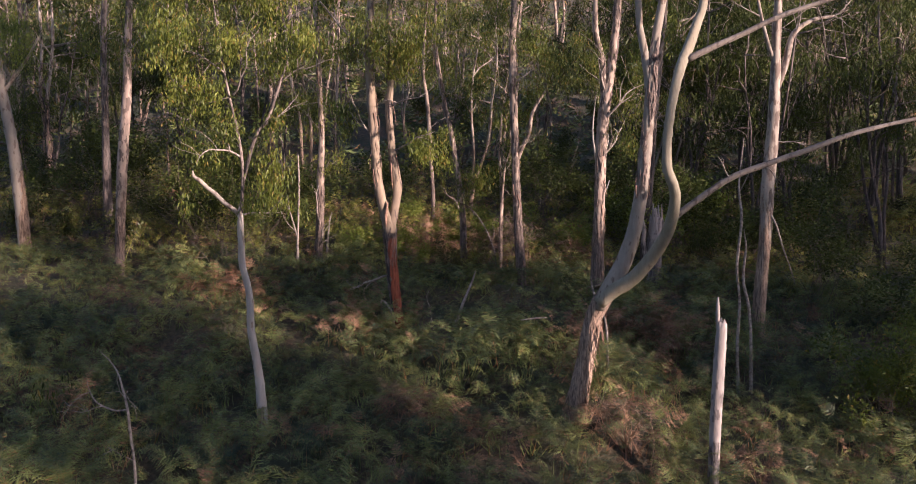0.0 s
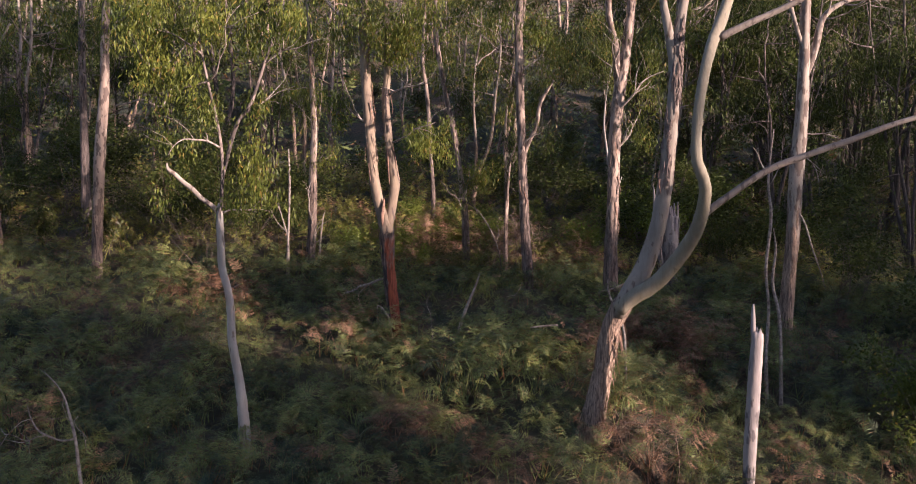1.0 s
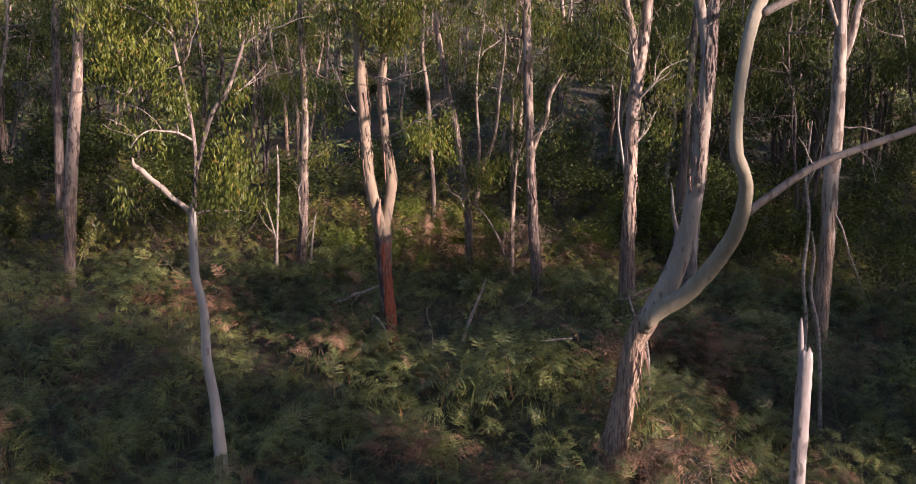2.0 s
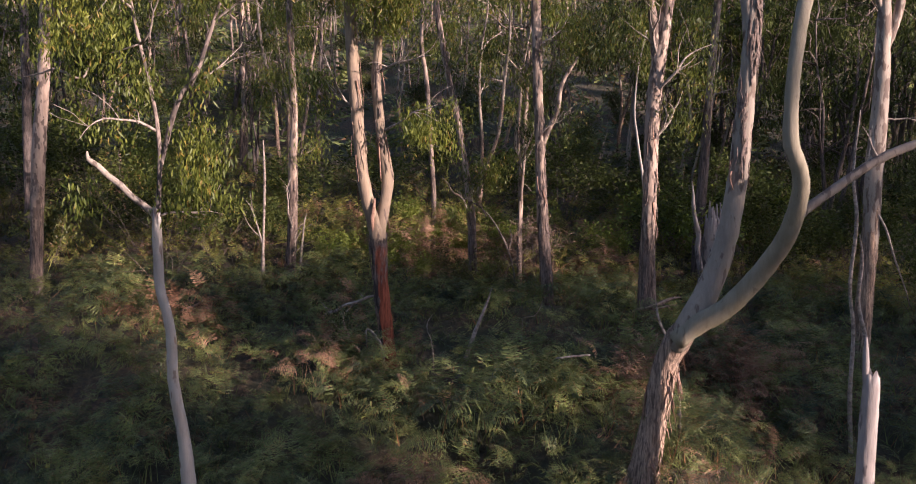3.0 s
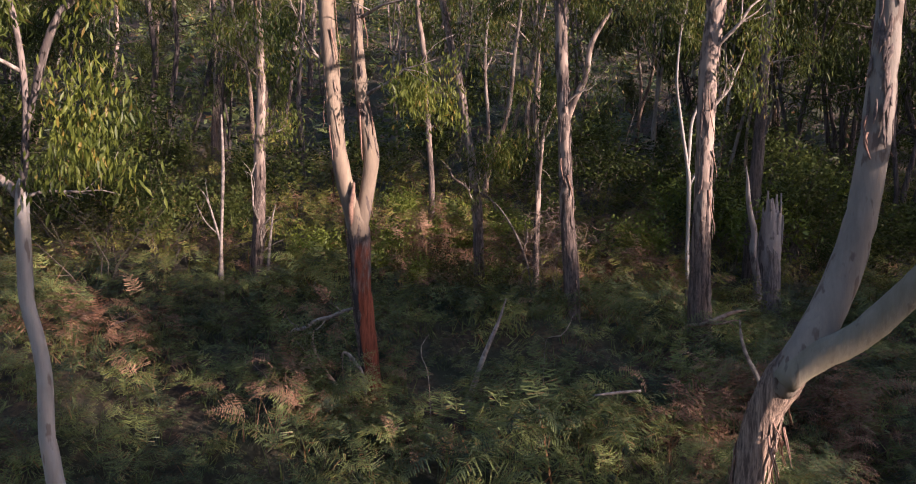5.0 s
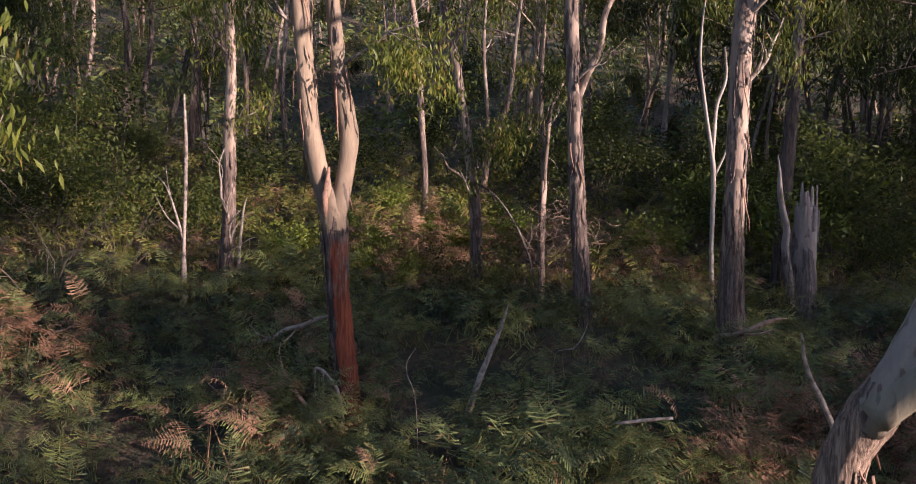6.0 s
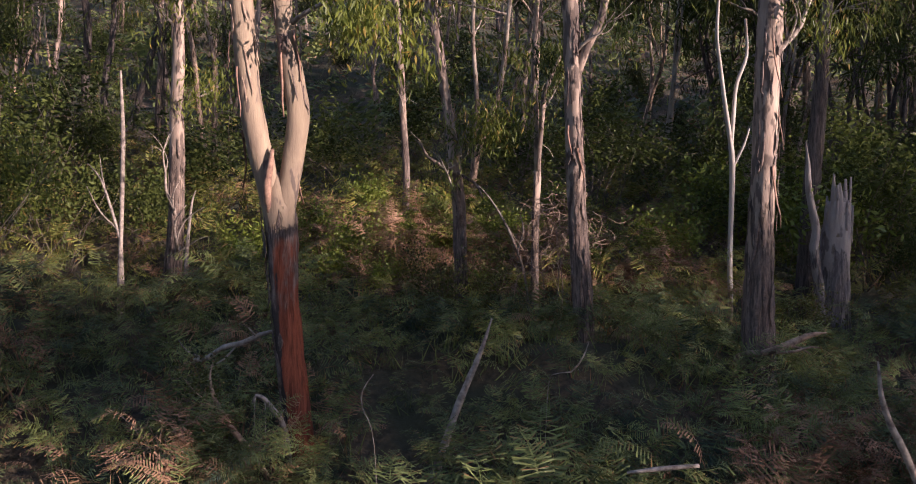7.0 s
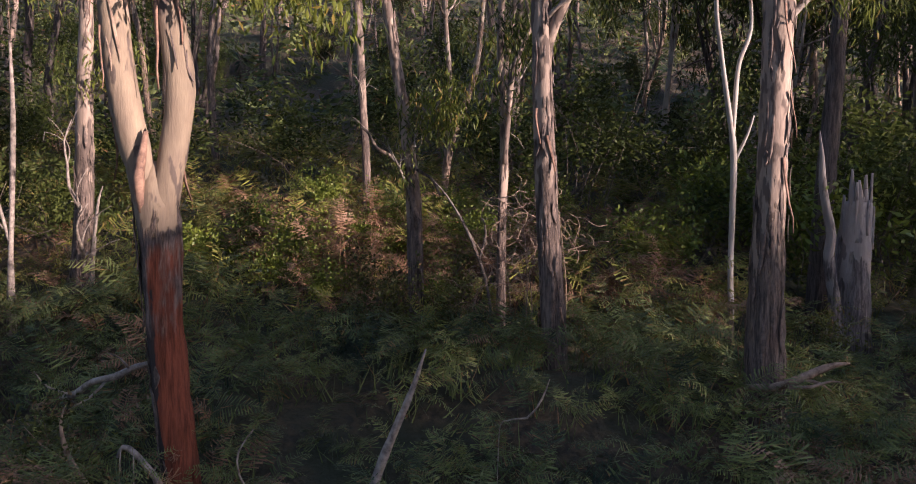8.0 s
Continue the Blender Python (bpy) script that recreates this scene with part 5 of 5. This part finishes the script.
def clump_of(fronds, length, pairs, fine, seed):
    rng = np.random.default_rng(seed)
    pieces = []
    for i in range(fronds):
        v, f = frond(length * rng.uniform(0.75, 1.2), pairs, fine, seed * 31 + i)
        a = i * 2.4 + rng.uniform(-0.5, 0.5)
        turn = np.array(Matrix.Rotation(a, 3, "Z") @ Matrix.Rotation(rng.normal(0, 0.25), 3, "Y") @ Matrix.Rotation(rng.normal(0, 0.4), 3, "X"))
        pieces.append((v @ turn.T + (0.14 * rng.normal(), 0.14 * rng.normal(), -0.05), f))
    return join(pieces)


FERNS = [mesh_of("fern", *clump_of(13, 0.55, 25, 3, 400 + k), FERN) for k in range(7)]
DEAD_FERNS = [mesh_of("dead_fern", *clump_of(12, 0.46, 17, 2, 420 + k), FERN_DEAD) for k in range(3)]
rng = np.random.default_rng(401)
gap = 0.62
n = 0
brown = ((-1.0, 16.4), (0.5, 16.3), (2.9, 16.0), (3.6, 15.4), (-5.2, 17.9), (-4.6, 18.6), (-2.3, 19.0), (6.0, 15.3), (1.2, 14.9))
for y in np.arange(13.4, 18.2, gap):
    for x in np.arange(-7.6, 8.0, gap):
        px, py = x + rng.uniform(-0.3, 0.3), y + rng.uniform(-0.3, 0.3)
        dry = rng.uniform() < 0.03 or min((px - a) ** 2 + (py - b) ** 2 for a, b in brown) < 0.3
        if n >= 210 and not dry:
            continue
        me = DEAD_FERNS[int(rng.integers(3))] if dry else FERNS[int(rng.integers(7))]
        ob = new("dead_fern" if dry else "fern", me)
        s = rng.uniform(0.7, 1.12) * (1.0 + 0.36 * hummock(px, py))
        ob.matrix_world = Matrix.Translation((px, py, float(rise(px, py)))) @ Matrix.Rotation(rng.uniform(0, 6.28), 4, "Z") @ Matrix.Diagonal((s, s, s * rng.uniform(0.85, 1.1), 1))
        tagged(ob, "withered rust-brown bracken clump" if dry else "arching green bracken fern clump on the forest floor", "fern", "bracken clumps")
        n += not dry


for i, (x, y) in enumerate(((-6.3, 20.5), (-5.8, 20.8), (-5.4, 21.3), (-6.6, 20.9), (-2.5, 19.2), (-2.9, 19.0), (2.6, 18.8), (3.2, 18.6), (4.6, 18.4), (1.0, 25.4), (-0.6, 25.8), (0.2, 25.0), (2.8, 24.2), (3.4, 24.6), (0.6, 26.0), (-0.2, 26.6), (-1.2, 25.4), (1.6, 26.2), (3.0, 25.2), (-0.9, 27.0), (4.6, 24.0), (-1.8, 26.2), (5.2, 19.4), (5.0, 19.9), (5.6, 20.1), (5.3, 20.5), (4.6, 20.2), (5.9, 19.7), (4.2, 19.7), (4.8, 19.4), (5.2, 18.9), (3.8, 19.3), (4.5, 18.9), (3.5, 19.6), (5.5, 19.3), (4.0, 20.2))):
    ob = new("dead_fern", DEAD_FERNS[i % 3])
    ob.matrix_world = Matrix.Translation((x, y, float(rise(x, y)) + 0.12)) @ Matrix.Rotation(1.9 * i, 4, "Z") @ Matrix.Diagonal((1.2, 1.2, 1.2, 1))
    tagged(ob, "withered rust-brown bracken clump", "fern", "bracken clumps")


rng = np.random.default_rng(430)
for i in range(34):
    x, y = rng.uniform(-3.3, 4.6), rng.uniform(23.9, 28.5)
    k = rng.uniform(0.8, 1.3)
    ob = new("dead_fern", DEAD_FERNS[i % 3])
    ob.matrix_world = Matrix.Translation((x, y, float(rise(x, y)) + 0.05)) @ Matrix.Rotation(2.4 * i, 4, "Z") @ Matrix.Diagonal((k, k, k, 1))
    tagged(ob, "withered rust-brown bracken clump", "fern", "bracken clumps")

for i, (x, y, s) in enumerate(((3.25, 16.85, 1.25), (3.65, 17.0, 1.2), (3.0, 16.6, 1.1), (4.0, 17.2, 1.2), (4.5, 17.1, 1.1), (-1.75, 19.35, 1.1), (-1.2, 19.3, 1.05), (-2.1, 19.6, 1.0), (0.1, 19.5, 1.1), (2.2, 15.6, 1.0), (1.9, 16.0, 1.1))):
    ob = new("fern", FERNS[i % 7])
    ob.matrix_world = Matrix.Translation((x, y, float(rise(x, y)))) @ Matrix.Rotation(2.3 * i, 4, "Z") @ Matrix.Diagonal((s, s, s, 1))
    tagged(ob, "arching green bracken fern clump on the forest floor", "fern", "bracken clumps")


def bracken(name, label, spots, length, pairs, fine, mat, seed, per=6, kinds=8):
    """Bracken too thick to count, as one mesh."""
    rng = np.random.default_rng(seed)
    forms = [clump_of(per, length, pairs, fine, seed + k) for k in range(kinds)]
    pieces = []
    for x, y, s in spots:
        v, f = forms[int(rng.integers(kinds))]
        a = rng.uniform(0, 6.28)
        c, q = np.cos(a) * s, np.sin(a) * s
        pieces.append((np.stack([v[:, 0] * c - v[:, 1] * q + x, v[:, 0] * q + v[:, 1] * c + y, v[:, 2] * s + float(rise(x, y))], axis=1), f))
    v, f = join(pieces)
    tagged(new(name, mesh_of(name, v, f, mat)), label, "fern", kind="stuff")


def patch(y0, y1, gap, spread, keep=1.0, seed=0, low=0.8, high=1.2, skip=None):
    rng = np.random.default_rng(seed)
    out = []
    y = y0
    while y < y1:
        for x in np.arange(-(5 + spread * y), 5 + spread * y, gap):
            px, py = x + rng.uniform(-0.5, 0.5) * gap, y + rng.uniform(-0.5, 0.5) * gap
            h = hummock(px, py)
            if rng.uniform() < keep * (0.45 if h < -0.45 else 1.0) and not (skip and skip[0] < px < skip[1] and skip[2] < py < skip[3]):
                out.append((px, py, rng.uniform(low, high) * (1.0 + 0.4 * h)))
        y += gap
    return out


bracken("bracken", "thick green bracken across the slope", patch(13.2, 19.0, 0.66, 0.42, 1.0, 11, skip=(-7.8, 8.2, 13.3, 17.9)), 0.52, 22, 1, FERN, 500, 11)
bracken("bracken", "deep green bracken round the gum trunks", patch(18.9, 24.0, 0.56, 0.4, 1.0, 15, 0.7, 1.02), 0.54, 19, 1, FERN, 510, 12)
bracken("bracken", "sparse bracken over bare soil", patch(-8.0, 13.2, 1.2, 0.5, 1.0, 16), 0.9, 7, 0, FERN, 530, 5)
# the brightened fern colour makes this part of the slope look sunlit
bracken("bracken", "yellow-green bracken on the middle slope, sunlight put into its colour", patch(24.0, 29.0, 0.76, 0.42, 0.9, 12), 0.55, 17, 1, FERN_SUN, 520, 9)
bracken("bracken", "yellow-green bracken further up the slope, sunlight put into its colour", patch(29.0, 36.0, 0.8, 0.55, 0.9, 17), 0.6, 14, 0, FERN_SUN, 525, 9)
bracken("bracken", "far bracken and low growth up the slope", patch(36.0, 80.0, 1.9, 0.6, 0.9, 13, 1.0, 1.8), 1.0, 6, 0, FERN, 540, 5)
bracken("dead_bracken", "scattered withered brown bracken", patch(10.0, 34.0, 1.6, 0.5, 0.35, 14), 0.44, 15, 1, FERN_DEAD, 560, 9)


# ---- far woods at the hill's crest ----
rng = np.random.default_rng(701)
blobs = []
for _ in range(420):
    y = rng.uniform(92, 170)
    x = rng.uniform(-1, 1) * (10 + 0.65 * y)
    blobs.append((x, y, float(rise(x, y)) + rng.uniform(2, 11), rng.uniform(1.2, 2.6), rng.uniform(1.2, 2.6), rng.uniform(1.0, 2.0)))
v, f = leaves(blobs, 42000, 0.8, 0.5, 702, 0.13, 12, 0.5, 120, 0.8)
tagged(new("far_woods", mesh_of("far_woods", v, f, GUM_LEAF_OLIVE)), "distant olive gum woods on the hill crest", "trees", kind="stuff")


# ---- unseen forest added behind the camera, shaped to shade the slope ----
SHADE = [forest_tree(600, "unseen shade-casting tall gum tree with a dense dark crown", GUM_GREY, 20, GUM_LEAF_OLIVE, 1450, 1.15, 0, 110, 0.34), forest_tree(610, "unseen shade-casting tall gum tree with a broad olive crown", GUM_PINK, 20, GUM_LEAF_OLIVE, 1450, 1.15, 0, 110, 0.34)]
rng = np.random.default_rng(601)

ALONG = 30.7  # how far along the treeline its openings lie


def treetop(x):
    """The height of the unseen treeline at y = -22, fitted to the wanted shadow edges: low young trees between taller
    stands.
    """
    x -= ALONG
    if 24.0 < x < 42.6:
        return 7.8
    return 17.4 if x < 31 else 18.4 if x < 44.3 else 20.0 if x < 51.5 else 23.0 if x < 55 else 26.0 if x < 58 else 29.0 if x < 82 else 36.0


for row, (y, lower) in enumerate(((-22, 0.0), (-26, 0.8), (-32, 2.0))):
    for x in np.arange(-9, 123, 3.0):
        px, py = x + rng.uniform(-0.6, 0.6) + 1.5 * (row % 2), y + rng.uniform(-1.2, 1.2)
        top = treetop(px - 1.57 * (-22 - py)) + 0.35 * (-22 - py) - lower + rng.normal(0, 0.5)
        z = float(rise(px, py)) - 0.1
        s = (top - z) / 22.5
        m = Matrix.Translation((px, py, z)) @ Matrix.Rotation(rng.uniform(0, 6.28), 4, "Z") @ Matrix.Diagonal((0.62, 0.62, s, 1))
        copy_thing(SHADE[int(rng.integers(2))], m)
for k, ob in enumerate(SHADE):
    pending.append((ob, Matrix.Translation((-13.0 - 4 * k, -24, float(rise(-13.0, -24))))))
# tall unseen trees added to block sky beside the clearing the camera glides through
for i, (x, y, s) in enumerate(((-13, -4, 0.7), (-16, 2, 0.8), (-14, 6, 0.7), (-19, 8, 0.85), (-15.5, 11, 0.75), (-20, -2, 0.8), (-18, 14, 0.7))):
    copy_thing(SHADE[i % 2], Matrix.Translation((x, y, float(rise(x, y)) - 0.1)) @ Matrix.Rotation(1.1 * i, 4, "Z") @ Matrix.Diagonal((0.7, 0.7, s, 1)))


def shade_gum(x, y, high, blobs, n, leaf, spread, seed, label, clump=140, tight=0.16):
    """A tall unseen gum added to block sun: its crown is the given blobs, on a bare stem."""
    base = foot(x, y)
    t = gum("gum_tree", label, base, GUM_PINK, [("trunk", [(x, y, base[2] - 0.2, 0.26), (x + 0.1, y, 0.0, 0.18), (x, y, 0.5 * high, 0.07), (x + 0.1, y, high - 0.3, 0.03)], "", 8)], "gum trees of the far slope")
    crown("crown", blobs, n, leaf, 0.3, GUM_LEAF_OLIVE, t, seed, "", spread=spread, width=0.2, clump=clump, tight=tight)


# invented high crowns that keep sun off the upper background
for k, (x, high) in enumerate(((39.5, 30.5), (43.5, 29.5), (45.5, 32.5), (49.0, 31.5))):
    shade_gum(x + ALONG, -25.0, high, [(x + ALONG + 0.9 * (i % 2) - 0.4, -25.0, high - 1.5 * i, 0.95, 0.9, 0.9) for i in range(3)], 1100, 0.4, 0.2, 690 + k, "unseen very tall gum tree with a loose high crown, added to block sun")
# unseen sun blockers: flat-topped gums over the young trees, dense leafy ones beside them, and loose high crowns behind
for k, (x, high) in enumerate(((29.6, 13.9), (33.6, 16.2), (34.7, 16.9), (36.1, 17.0), (37.5, 17.0), (39.1, 17.3), (40.8, 17.4), (42.2, 17.4))):
    shade_gum(x + ALONG, -22.5, high, [(x + ALONG + d, -22.5 + 0.3 * d, high - 0.3 - 0.9 * e + 0.2 * ((k + i) % 2), 0.65, 0.6, 0.45) for e in ((0, 1) if 34 < x < 38 else (0,)) for i, d in enumerate((-0.6, 0.0, 0.6))], 1500 if 34 < x < 38 else 950, 0.34, 0.12, 640 + k, "unseen bare-stemmed gum tree with a flat-topped crown, added to block sun")
for k, (x, high) in enumerate(((24.5, 15.4), (25.6, 15.6), (26.6, 15.8), (27.3, 16.5))):
    shade_gum(x + ALONG, -22.5, high, [(x + ALONG + 0.15 * (i % 2), -22.5, z, 0.7, 0.8, 0.7) for i, z in enumerate(np.arange(9.0, high - 0.3, 0.7))], 2600, 0.4, 0.15, 660 + k, "unseen gum tree with a leafy column of a crown, added to block sun", 36, 0.3)
for k, (x, high) in enumerate(((27.4, 22.4), (28.9, 22.8), (30.4, 22.2), (31.9, 23.4), (33.4, 23.9), (35.2, 24.0), (36.8, 23.7), (38.4, 24.2), (40.0, 24.4), (41.6, 24.2), (43.2, 24.8))):
    shade_gum(x + ALONG, -23.5, high, [(x + ALONG + 0.8 * (i - 1), -23.5, high + 0.4 + 0.9 * ((i + k) % 3), 0.8, 0.8, 0.6) for i in range(3)], 900, 0.4, 0.2, 720 + k, "unseen very tall gum tree with a loose high crown, added to block sun")
# more added crowns, each set to shade one trunk or hollow
for k, (x, low, high) in enumerate(((37.3, 13.2, 15.2), (38.7, 13.0, 16.0), (40.1, 13.0, 16.2), (41.6, 13.0, 16.0), (44.7, 14.5, 18.8), (48.4, 16.5, 27.0), (37.4, 17.3, 18.4), (28.6, 17.0, 21.0))):
    shade_gum(x + ALONG, -21.5, high, [(x + ALONG + 0.3 * (i % 3 - 1), -21.5, z, 0.75, 0.7, 0.55) for i, z in enumerate(np.arange(low, high, 0.6))], int(420 * (high - low)), 0.36, 0.15, 760 + k, "unseen gum tree with a leafy column of a crown, added to block sun", 36, 0.3)
for ob, m in pending:
    ob.matrix_basis = m
